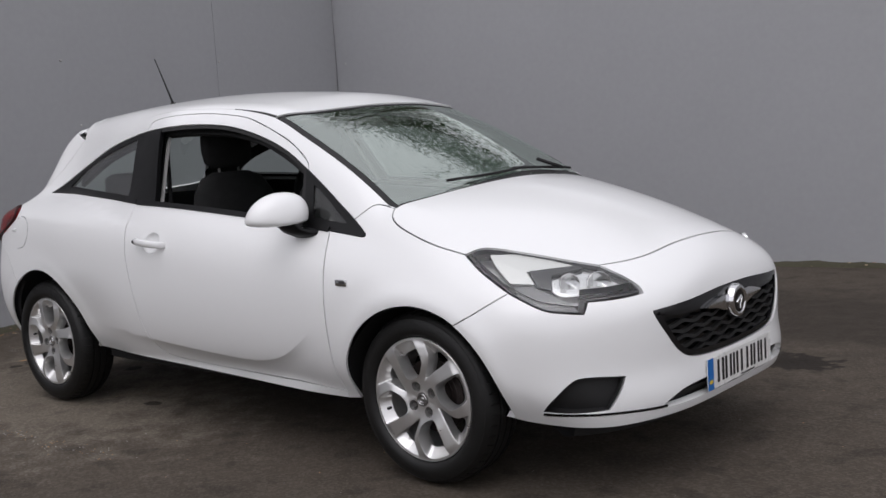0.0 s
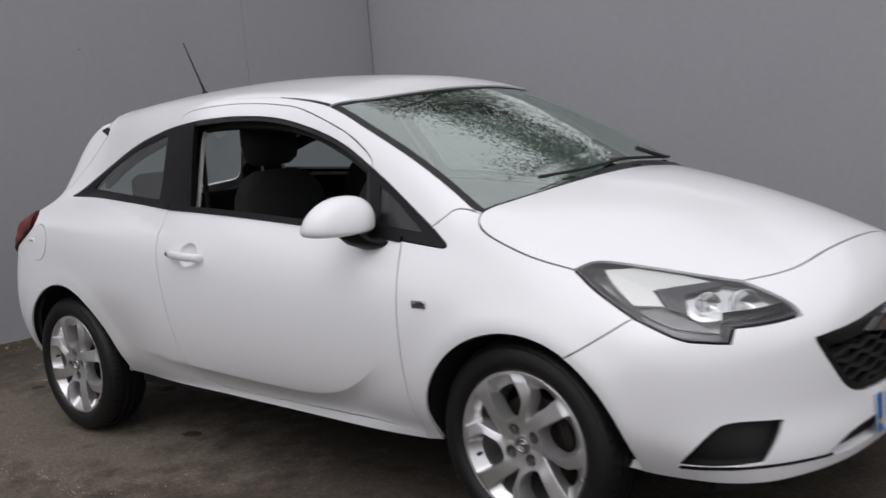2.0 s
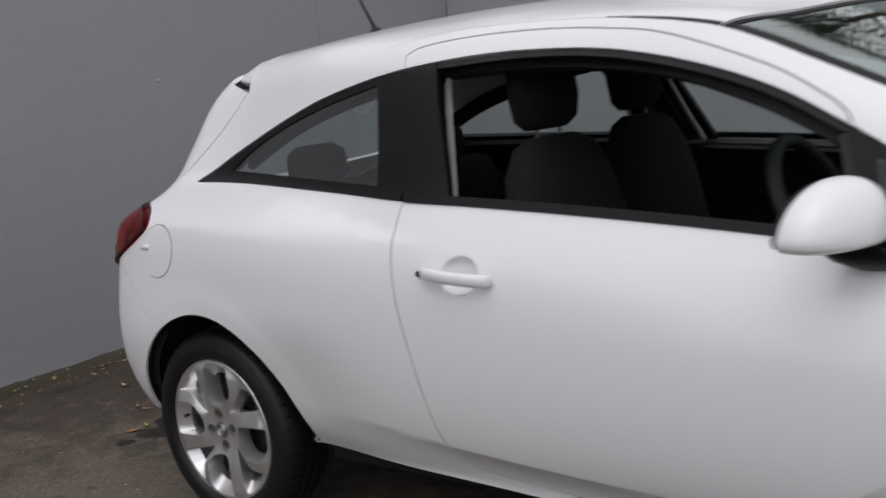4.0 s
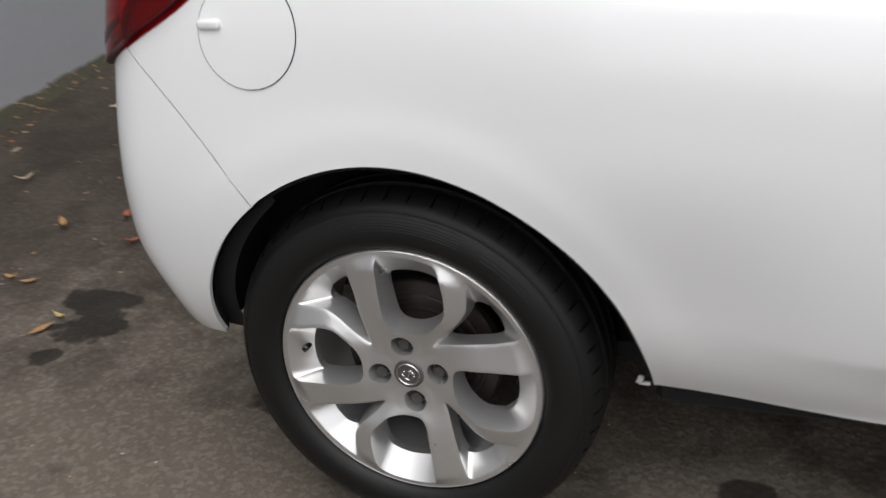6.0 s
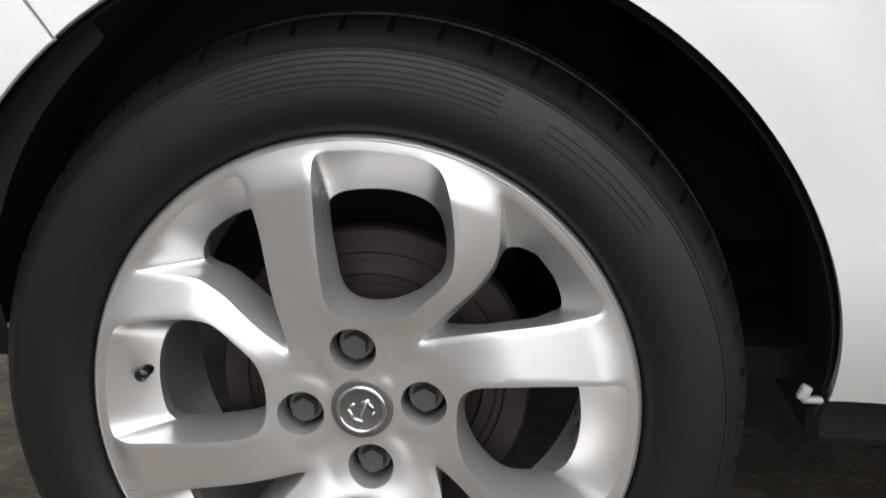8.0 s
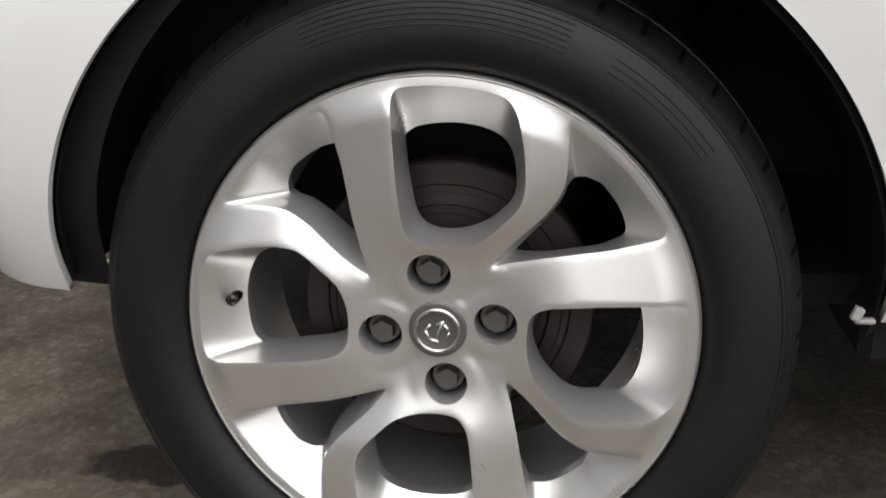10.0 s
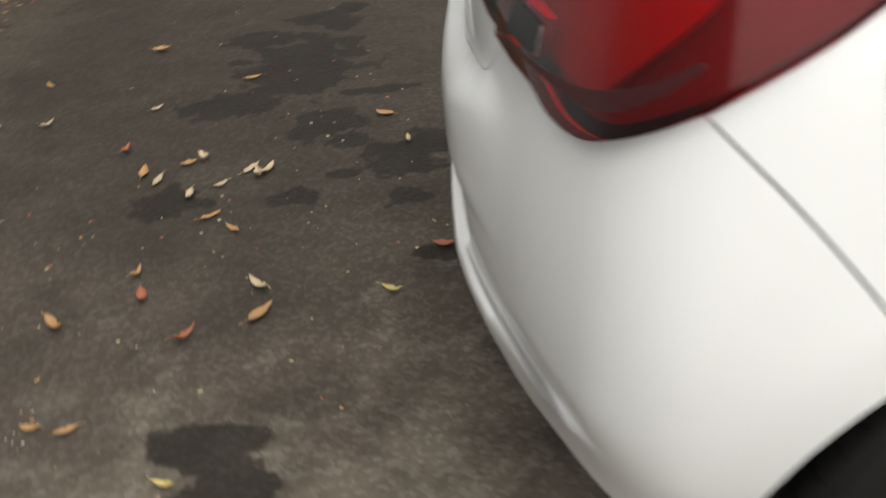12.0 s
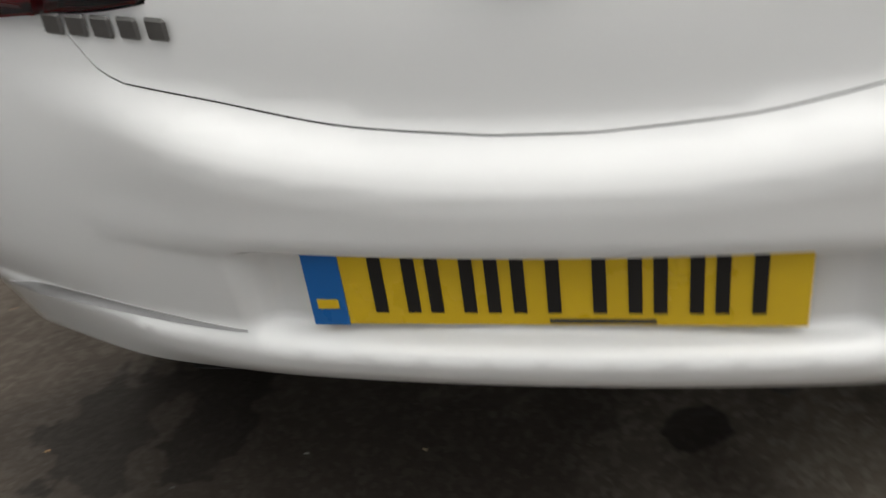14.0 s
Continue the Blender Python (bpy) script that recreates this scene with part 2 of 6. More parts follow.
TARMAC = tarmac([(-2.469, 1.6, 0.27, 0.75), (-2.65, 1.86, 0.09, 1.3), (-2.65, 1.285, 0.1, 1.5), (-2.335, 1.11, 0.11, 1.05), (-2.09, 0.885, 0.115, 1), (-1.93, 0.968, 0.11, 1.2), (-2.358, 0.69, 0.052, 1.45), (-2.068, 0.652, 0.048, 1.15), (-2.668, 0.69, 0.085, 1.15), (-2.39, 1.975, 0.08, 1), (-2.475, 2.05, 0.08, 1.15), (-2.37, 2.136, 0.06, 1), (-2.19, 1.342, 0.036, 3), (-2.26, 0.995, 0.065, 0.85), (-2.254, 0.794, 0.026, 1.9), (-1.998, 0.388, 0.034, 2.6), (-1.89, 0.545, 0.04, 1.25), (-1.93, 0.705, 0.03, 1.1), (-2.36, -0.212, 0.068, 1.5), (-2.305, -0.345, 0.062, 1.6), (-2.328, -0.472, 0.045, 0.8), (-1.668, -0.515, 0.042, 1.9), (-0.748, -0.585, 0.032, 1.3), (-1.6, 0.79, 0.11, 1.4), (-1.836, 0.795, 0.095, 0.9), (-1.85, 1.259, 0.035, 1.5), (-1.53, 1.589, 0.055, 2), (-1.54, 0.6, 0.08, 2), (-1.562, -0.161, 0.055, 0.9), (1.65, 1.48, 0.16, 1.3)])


# ---- the car's outer form: a smooth solid whose skin every panel is cut from ----
def ramp(a, b, v):
    s = np.clip((np.asarray(v, float) - a) / (b - a), 0, 1)
    return s * s * (3 - 2 * s)


class Curve:
    """Natural cubic spline through a few control points, straight beyond its ends."""

    def __init__(self, *points):
        self.x, self.y = (np.array(v, float) for v in zip(*points))
        n, h = len(self.x), np.diff(self.x)
        a, b = np.eye(n), np.zeros(n)
        for i in range(1, n - 1):
            a[i, i - 1:i + 2] = h[i - 1], 2 * (h[i - 1] + h[i]), h[i]
            b[i] = 6 * ((self.y[i + 1] - self.y[i]) / h[i] - (self.y[i] - self.y[i - 1]) / h[i - 1])
        self.m, self.h = np.linalg.solve(a, b), h

    def __call__(self, v):
        v = np.asarray(v, float)
        c = np.clip(v, self.x[0], self.x[-1])
        i = np.clip(np.searchsorted(self.x, c) - 1, 0, len(self.h) - 1)
        h, p, q = self.h[i], self.x[i + 1] - c, c - self.x[i]
        m0, m1 = self.m[i], self.m[i + 1]
        y = (m0 * p ** 3 + m1 * q ** 3) / (6 * h) + (self.y[i] / h - m0 * h / 6) * p + (self.y[i + 1] / h - m1 * h / 6) * q
        first = (self.y[1] - self.y[0]) / self.h[0] - self.h[0] * self.m[1] / 6
        last = (self.y[-1] - self.y[-2]) / self.h[-1] + self.h[-1] * self.m[-2] / 6
        return y + np.where(v < self.x[0], (v - self.x[0]) * first, 0) + np.where(v > self.x[-1], (v - self.x[-1]) * last, 0)


def smax(a, b, k):
    h = np.clip(0.5 + 0.5 * (a - b) / k, 0, 1)
    return a * h + b * (1 - h) + k * h * (1 - h)


WHEEL_X, WHEEL_R, ARCH_R = 1.255, 0.31, 0.352
plan_width = Curve((-2.0, 0.72), (-1.7, 0.824), (-1.4, 0.844), (-1.0, 0.855), (-0.3, 0.870), (0.5, 0.868), (1.0, 0.860), (1.4, 0.852), (1.7, 0.82), (2.1, 0.74))
belt = Curve((-1.9, 1.07), (-1.4, 1.06), (-0.9, 1.03), (-0.4, 0.998), (0.1, 0.957), (0.6, 0.912), (1.0, 0.872), (1.4, 0.80), (1.8, 0.71), (2.1, 0.64))
shoulder = Curve((-0.7, 0), (-0.28, 0.003), (-0.15, 0.022), (-0.06, 0.062), (0, 0.098), (0.08, 0.137), (0.4, 0.28), (0.7, 0.45))
tuck = Curve((0.12, 0.22), (0.27, 0.105), (0.36, 0.05), (0.46, 0.018), (0.58, 0.003), (0.75, 0), (2, 0))
blade = Curve((-0.9, 0.45), (-0.5, 0.42), (-0.1, 0.39), (0.21, 0.374), (0.42, 0.375), (0.58, 0.415), (0.70, 0.485), (0.80, 0.56))
crown = Curve((-1.5, 0.25), (-0.5, 0.235), (0.1, 0.19), (0.45, 0.15), (0.75, 0.11), (1.05, 0.13), (1.25, 0.19), (1.5, 0.25), (2.1, 0.26))
haunch = Curve((-1.7, 1.03), (-1.2, 1.015), (-0.81, 0.965), (-0.51, 0.925), (-0.2, 0.90))
nose = Curve((0.15, 1.975), (0.22, 2.025), (0.29, 2.06), (0.35, 2.067), (0.42, 2.058), (0.5, 2.058), (0.6, 2.055), (0.68, 2.037), (0.76, 1.99), (0.9, 1.86))
tail = Curve((0.2, -1.77), (0.29, -1.85), (0.36, -1.885), (0.44, -1.893), (0.53, -1.885), (0.60, -1.886), (0.65, -1.890), (0.69, -1.882), (0.73, -1.864), (0.76, -1.859), (0.85, -1.850), (0.98, -1.806), (1.18, -1.665), (1.32, -1.545), (1.46, -1.44))

tail_corner = Curve((0.2, -1.77), (0.3, -1.838), (0.38, -1.868), (0.48, -1.881), (0.6, -1.881), (0.7, -1.869), (0.8, -1.850), (0.98, -1.80), (1.18, -1.665), (1.32, -1.545), (1.46, -1.44))


def side_width(x, z):
    d = z - belt(x)
    w = plan_width(x) - shoulder(d) - tuck(z)
    w = w - 0.14 * ramp(-0.3, -1.5, x) * ramp(-0.13, 0.02, d)
    w = w - 0.62 * (smax(blade(x) - z, 0, 0.002) - smax(blade(x) - z - 0.035, 0, 0.03)) * ramp(-0.85, -0.15, x) * (1 - ramp(0.55, 0.80, x)) * ramp(0.24, 0.33, z)
    w = w + 0.35 * smax(0.300 - z, 0, 0.006) * ramp(-0.92, -0.70, x) * (1 - ramp(0.80, 0.95, x))
    w = w - 0.024 * ramp(-1.6, -1.3, x) * (1 - ramp(-0.75, -0.30, x)) * ramp(-0.012, 0.016, z - haunch(x))
    w = w - 0.020 * ramp(-0.95, -1.5, x) * ramp(0.56, 0.92, z)
    w = w - 0.028 * np.exp(-((x + 0.84) / 0.22) ** 2) * (1 - ramp(0.46, 0.72, z))
    for wheel in (-WHEEL_X, WHEEL_X):
        r = np.hypot(x - wheel, z - WHEEL_R)
        w = w + 0.012 * np.exp(-((r - 0.365) / 0.05) ** 2) * ramp(0.18, 0.4, z) * (wheel > 0)
        w = w + (0.0035 - smax(0.11 * (r - 0.420), 0, 0.0015) + smax(0.11 * (r - 0.452), 0, 0.003)) * ramp(0.30, 0.45, z) * (wheel < 0) * (1 - ramp(0.48, 0.60, r))
    return w


def top_height(x, y):
    y2 = y * y
    s = x + 0.26 * y2 * np.clip(x / 0.5, -1, 1)
    roof = 1.484 - np.where(s < -0.55, 0.062, 0.075) * (s + 0.55) ** 2 - 0.10 * ramp(0.2, 1.0, s) * (s - 0.2) ** 2
    screen = 1.030 + 0.500 * (1.168 - s) + 0.02 * (1 - ((s - 0.75) / 0.4) ** 2)
    hood = 1.04 - 0.13 * (s - 1.15) - 0.21 * (s - 1.15) ** 2
    upper = -smax(-roof, -screen, 0.05)
    return smax(upper, hood, 0.015) - crown(x) * y2


def front_x(y, z):
    return nose(z) - 0.88 * y ** 4


REAR_Z = (0.30, 0.36, 0.385, 0.402, 0.424, 0.438, 0.448, 0.455, 0.548, 0.558, 0.574, 0.610, 0.635, 0.650, 0.682, 0.690)
REAR_OPEN = (-1.85, -1.870, -1.893, -1.905, -1.910, -1.907, -1.884, -1.871, -1.871, -1.900, -1.9065, -1.907, -1.904, -1.896, -1.866, -1.862)
REAR_SHUT = (-1.85, -1.870, -1.893, -1.905, -1.909, -1.904, -1.896, -1.893, -1.899, -1.903, -1.906, -1.907, -1.904, -1.896, -1.866, -1.862)
REAR_BAND = (-1.90, -1.900, -1.900, -1.900, -1.900, -1.900, -1.900, -1.901, -1.904, -1.905, -1.906, -1.907, -1.904, -1.896, -1.866, -1.862)


def rounded_steps(z, knots):
    """A stepped section with its corners eased."""
    return sum(np.interp(z + d, REAR_Z, knots) for d in (-0.005, -0.0025, 0.0, 0.0025, 0.005)) / 5


def rear_x(y, z):
    y2, off = y * y, np.abs(y)
    lift = z - 0.30 * np.minimum(y2, 0.2)
    open_share = ramp(0.350, 0.300, off)
    low = rounded_steps(z, REAR_OPEN) * open_share + rounded_steps(z, REAR_SHUT) * (1 - open_share)
    high = tail(lift + 0.045)
    over = ramp(0.684, 0.692, lift)
    mid = low * (1 - ramp(0.58, 0.62, z)) + rounded_steps(lift, REAR_BAND) * ramp(0.58, 0.62, z)
    middle = mid * (1 - over) + high * over
    blend = ramp(0.30, 0.58, off)
    corner = tail_corner(z) - 0.012 * ramp(0.447, 0.432, z) * ramp(0.78, 0.66, off) + 0.030 * ramp(0.52, 0.36, z) * ramp(0.45, 0.72, off)
    waist = 0.085 * ramp(0.93, 1.03, z) * ramp(1.38, 1.15, z) * ramp(0.36, 0.66, off)
    return middle * (1 - blend) + corner * blend + waist + 0.15 * y2 + 0.13 * y2 * y2


def body(x, y, z):
    """Below nought inside the car's form, above nought outside."""
    f = smax(np.abs(y) - side_width(x, z), z - top_height(x, y), 0.09)
    f = smax(f, x - front_x(y, z), 0.07)
    return smax(f, rear_x(y, z) - x, 0.06)


def meet(start, way, deep=0.0, reach=1.6, inside=True):
    """Where rays from inside the form leave its skin (deep metres under it)."""
    start, way = np.atleast_2d(np.asarray(start, float)), np.atleast_2d(np.asarray(way, float))
    lo, hi = np.zeros(len(start)), np.full(len(start), reach)
    for _ in range(44):
        mid = (lo + hi) / 2
        p = start + way * mid[:, None]
        within = body(p[:, 0], p[:, 1], p[:, 2]) < -deep
        lo, hi = np.where(within, mid, lo), np.where(within, hi, mid)
    return start + way * lo[:, None]


def outward(p):
    e, g = 1.5e-3, np.zeros_like(p)
    for i in range(3):
        d = np.zeros(3)
        d[i] = e
        a, b = p + d, p - d
        g[:, i] = body(a[:, 0], a[:, 1], a[:, 2]) - body(b[:, 0], b[:, 1], b[:, 2])
    return g / np.maximum(np.linalg.norm(g, axis=1), 1e-9)[:, None]

# ---- mesh helpers ----
def link_mesh(name, verts, faces, mats, parent=None, label="", smooth=True, normals=None, face_mats=None):
    me = bpy.data.meshes.new(name)
    me.from_pydata([tuple(map(float, v)) for v in verts], [], faces)
    for m in (mats if isinstance(mats, (list, tuple)) else [mats]):
        me.materials.append(m)
    if face_mats is not None:
        me.polygons.foreach_set("material_index", face_mats)
    me.polygons.foreach_set("use_smooth", [smooth] * len(me.polygons))
    if normals is not None:
        me.normals_split_custom_set_from_vertices([tuple(map(float, v)) for v in normals])
    ob = new(name, me)
    ob.parent = parent
    if label:
        ob["label"] = label
    return ob


def part(name, bm, mat, parent=None, label="", smooth=None):
    """Links a bmesh as one mesh object under a thing or a part. smooth: the angle in degrees under which edges are soft."""
    me = bpy.data.meshes.new(name)
    if smooth is not None:
        for f in bm.faces:
            f.smooth = True
        for e in bm.edges:
            e.smooth = not (len(e.link_faces) == 2 and e.calc_face_angle(0) > radians(smooth))
    bm.to_mesh(me)
    bm.free()
    for m in (mat if isinstance(mat, (list, tuple)) else [mat]):
        me.materials.append(m)
    ob = new(name, me)
    ob.parent = parent
    if label:
        ob["label"] = label
    return ob


def box(bm, centre, size, bevel=0.0, segments=2, turn=None, index=0):
    r = bmesh.ops.create_cube(bm, size=1.0)
    m = Matrix.Translation(centre) @ (turn or Matrix()) @ Matrix.Diagonal((*size, 1))
    bmesh.ops.transform(bm, matrix=m, verts=r["verts"])
    faces = list({f for v in r["verts"] for f in v.link_faces})
    if bevel:
        edges = list({e for v in r["verts"] for e in v.link_edges})
        out = bmesh.ops.bevel(bm, geom=edges, offset=bevel, segments=segments, affect="EDGES", profile=0.5)
        faces = list({f for v in out["verts"] for f in v.link_faces} | {f for f in faces if f.is_valid})
    for f in faces:
        f.material_index = index
    return bm


def lathe(profile, steps=48, axis="y", closed=False):
    """Turns (radius, along) points round the y axis."""
    bm = bmesh.new()
    rings = []
    for i in range(steps):
        a = 2 * math.pi * i / steps
        rings.append([bm.verts.new((r * math.cos(a), h, r * math.sin(a))) for r, h in profile])
    n = len(profile)
    for i in range(steps):
        a, b = rings[i], rings[(i + 1) % steps]
        for j in range(n if closed else n - 1):
            k = (j + 1) % n
            try:
                bm.faces.new((a[j], b[j], b[k], a[k]))
            except ValueError:
                pass
    bmesh.ops.remove_doubles(bm, verts=bm.verts, dist=1e-5)
    bmesh.ops.recalc_face_normals(bm, faces=bm.faces)
    return bm


def tube(points, radius, sides=10, taper=None):
    """A round bar along points; taper gives the end's share of the radius."""
    bm = bmesh.new()
    pts = [Vector(p) for p in points]
    rings = []
    for i, p in enumerate(pts):
        d = (pts[min(i + 1, len(pts) - 1)] - pts[max(i - 1, 0)]).normalized()
        u = d.orthogonal().normalized() if not rings else (u - d * u.dot(d)).normalized()
        w = d.cross(u)
        r = radius * (1 if taper is None else 1 + (taper - 1) * i / (len(pts) - 1))
        rings.append([bm.verts.new(p + r * (math.cos(2 * math.pi * k / sides) * u + math.sin(2 * math.pi * k / sides) * w)) for k in range(sides)])
    for a, b in zip(rings, rings[1:]):
        for k in range(sides):
            bm.faces.new((a[k], a[(k + 1) % sides], b[(k + 1) % sides], b[k]))
    bm.faces.new(rings[0][::-1])
    bm.faces.new(rings[-1])
    return bm


def blob(sections, steps=20, power=2.4):
    """A rounded upholstered form: cross-sections (centre, half width along y, half depth along x, z) joined upwards."""
    bm = bmesh.new()
    rings = []
    for (cx, cy), hx, hy, z in sections:
        ring = []
        for i in range(steps):
            a = 2 * math.pi * i / steps
            c, s = math.cos(a), math.sin(a)
            ring.append(bm.verts.new((cx + hx * math.copysign(abs(c) ** (2 / power), c), cy + hy * math.copysign(abs(s) ** (2 / power), s), z)))
        rings.append(ring)
    for a, b in zip(rings, rings[1:]):
        for i in range(steps):
            bm.faces.new((a[i], a[(i + 1) % steps], b[(i + 1) % steps], b[i]))
    bm.faces.new(rings[0][::-1])
    bm.faces.new(rings[-1])
    return bm


# ---- charts: how a flat outline is thrown on the car's skin ----
class Chart:
    def __init__(self, flat, ray):
        self.flat, self.ray = flat, ray

    def skin(self, uv, deep=0.0):
        return meet(*self.ray(np.atleast_2d(np.asarray(uv, float))), deep=deep)


def zeros(uv):
    return np.zeros(len(uv))


SPAN, AXIS = 0.95, 0.9
SIDE = Chart(lambda p: p[:, [0, 2]], lambda uv: (np.stack([uv[:, 0], zeros(uv), uv[:, 1]], 1), np.tile((0.0, -1.0, 0.0), (len(uv), 1))))
TOP = Chart(lambda p: p[:, [0, 1]], lambda uv: (np.stack([uv[:, 0], uv[:, 1], zeros(uv) + 0.55], 1), np.tile((0.0, 0.0, 1.0), (len(uv), 1))))
FRONT = Chart(lambda p: np.stack([SPAN * np.arctan2(p[:, 1], p[:, 0] - AXIS), p[:, 2]], 1),
              lambda uv: (np.stack([zeros(uv) + AXIS, zeros(uv), uv[:, 1]], 1), np.stack([np.cos(uv[:, 0] / SPAN), np.sin(uv[:, 0] / SPAN), zeros(uv)], 1)))
REAR = Chart(lambda p: np.stack([SPAN * np.arctan2(p[:, 1], -p[:, 0] - AXIS), p[:, 2]], 1),
             lambda uv: (np.stack([zeros(uv) - AXIS, zeros(uv), uv[:, 1]], 1), np.stack([-np.cos(uv[:, 0] / SPAN), np.sin(uv[:, 0] / SPAN), zeros(uv)], 1)))


def flow(points, step=0.012, straight=False):
    """Points evenly along a smooth line through a few control points."""
    p = np.asarray(points, float)
    out = []
    for i in range(len(p) - 1):
        a, b = p[i], p[i + 1]
        m0 = (b - p[i - 1]) / 2 if i else b - a
        m1 = (p[i + 2] - a) / 2 if i + 2 < len(p) else b - a
        n = max(2, int(np.linalg.norm(b - a) / step))
        for t in np.arange(n) / n:
            if straight:
                out.append(a + (b - a) * t)
            else:
                out.append((2 * t ** 3 - 3 * t ** 2 + 1) * a + (t ** 3 - 2 * t ** 2 + t) * m0 + (3 * t ** 2 - 2 * t ** 3) * b + (t ** 3 - t ** 2) * m1)
    return np.array(out + [p[-1]])


def closed_flow(points, step):
    p = [points[-1], *points, points[0], points[1]]
    dense = flow(p, step)
    a = np.argmin(np.linalg.norm(dense - np.array(points[0]), axis=1))
    out = [dense[a]]
    for q in dense[a + 1:]:
        out.append(q)
        if len(out) > 8 and np.linalg.norm(q - np.array(points[0])) < 1e-6:
            break
    return np.array(out[:-1])


def line(chart, points, straight=False):
    """A line on the skin: control points in the chart, or near the skin in space."""
    p = np.asarray(points, float)
    return chart.skin(flow(chart.flat(p) if p.shape[1] == 3 else p, straight=straight))


def chain(*lines):
    """Lines end to end as one closed outline, doubled points left out."""
    out = []
    for seg in lines:
        for p in seg:
            if not out or np.linalg.norm(p - out[-1]) > 2e-3:
                out.append(p)
    while np.linalg.norm(out[0] - out[-1]) < 2e-3:
        out.pop()
    return np.array(out)


def mirror(p):
    return np.asarray(p) * (1, -1, 1)


def inside(poly, pts):
    hit = np.zeros(len(pts), bool)
    a, b = poly, np.roll(poly, -1, 0)
    for (x0, y0), (x1, y1) in zip(a, b):
        if y0 != y1:
            cross = (y0 > pts[:, 1]) != (y1 > pts[:, 1])
            hit ^= cross & (pts[:, 0] < (x1 - x0) * (pts[:, 1] - y0) / (y1 - y0) + x0)
    return hit


def grow(poly, d):
    """The outline moved outwards by d (inwards where d is below nought)."""
    area = np.sum(poly[:, 0] * np.roll(poly[:, 1], -1) - np.roll(poly[:, 0], -1) * poly[:, 1])
    t = np.roll(poly, -1, 0) - np.roll(poly, 1, 0)
    n = np.stack([t[:, 1], -t[:, 0]], 1) * (1 if area > 0 else -1)
    return poly + d * n / np.maximum(np.linalg.norm(n, axis=1), 1e-9)[:, None]


def near_edge(loops, pts):
    d = np.full(len(pts), 9.0)
    for poly in loops:
        for a, b in zip(poly, np.roll(poly, -1, 0)):
            ab = b - a
            t = np.clip(((pts - a) @ ab) / max(ab @ ab, 1e-12), 0, 1)
            d = np.minimum(d, np.linalg.norm(pts - a - t[:, None] * ab, axis=1))
    return d


def cut_sheet(outline, holes=(), step=0.025, seeds=None):
    """A flat outline with holes filled with triangles on a grid: points, triangles, border loops."""
    loops = [outline, *holes]
    lo, hi = outline.min(0), outline.max(0)
    g = np.stack(np.meshgrid(np.arange(lo[0], hi[0], step), np.arange(lo[1], hi[1], step)), -1).reshape(-1, 2)
    keep = inside(outline, g)
    for h in holes:
        keep &= ~inside(h, g)
    g = g[keep]
    g = g[near_edge(loops, g) > 0.45 * step] if len(g) else g
    if seeds is not None:
        ok = inside(outline, seeds)
        for h in holes:
            ok &= ~inside(h, seeds)
        seeds = seeds[ok]
        seeds = seeds[near_edge(loops, seeds) > 0.012]
        apart = np.array([np.min(np.linalg.norm(seeds - q, axis=1)) for q in g])
        g = np.concatenate([g[apart > 0.5 * step], seeds])
    pts, edges, rims = [], [], []
    for poly in loops:
        s = len(pts)
        pts.extend(map(tuple, poly))
        edges.extend((s + i, s + (i + 1) % len(poly)) for i in range(len(poly)))
    pts.extend(map(tuple, g))
    from_cdt = delaunay([Vector(p) for p in pts], edges, [], 0, 1e-7)
    v = np.array([tuple(p) for p in from_cdt[0]])
    f = np.array([t for t in from_cdt[2] if len(t) == 3])
    mid = v[f].mean(1)
    ok = inside(outline, mid)
    for h in holes:
        ok &= ~inside(h, mid)
    return v, f[ok], loops


def panel(name, chart, outline, mat, parent, holes=(), gap=0.0022, flange=0.014, step=0.025, deep=0.0, label="", flip=False, rim_mat=None, refine=None):
    """A sheet of the car's skin with a turned-in edge. outline and holes are closed lines in space; flip: for the car's other side."""
    flat = grow(chart.flat(outline), -gap)
    cuts = [grow(chart.flat(h), gap) for h in holes]
    v, f, loops = cut_sheet(flat, cuts, step) if refine is None else cut_sheet(flat, cuts, step, refine)
    p = chart.skin(v, deep)
    n = outward(p)
    turn = np.einsum("ij,ij->i", np.cross(p[f[:, 1]] - p[f[:, 0]], p[f[:, 2]] - p[f[:, 0]]), n[f[:, 0]])
    f = np.where((turn < 0)[:, None], f[:, ::-1], f)
    verts, faces, norms, mats = list(p), [tuple(map(int, t)) for t in f], list(n), [0] * len(f)
    if flange:
        for loop in loops:
            q = chart.skin(loop, deep)
            nq = outward(q)
            side = np.cross(nq, np.roll(q, -1, 0) - np.roll(q, 1, 0))
            side /= np.maximum(np.linalg.norm(side, axis=1), 1e-9)[:, None]
            k, c = len(verts), len(q)
            verts.extend(q)
            verts.extend(q - nq * flange)
            norms.extend(side)
            norms.extend(side)
            for i in range(c):
                j = (i + 1) % c
                faces.append((k + i, k + j, k + c + j, k + c + i))
                mats.append(1 if rim_mat else 0)
    verts, norms = np.array(verts), np.array(norms)
    if flip:
        verts, norms, faces = mirror(verts), mirror(norms), [t[::-1] for t in faces]
    return link_mesh(name, verts, faces, [mat, rim_mat] if rim_mat else mat, parent, label, normals=norms, face_mats=mats)


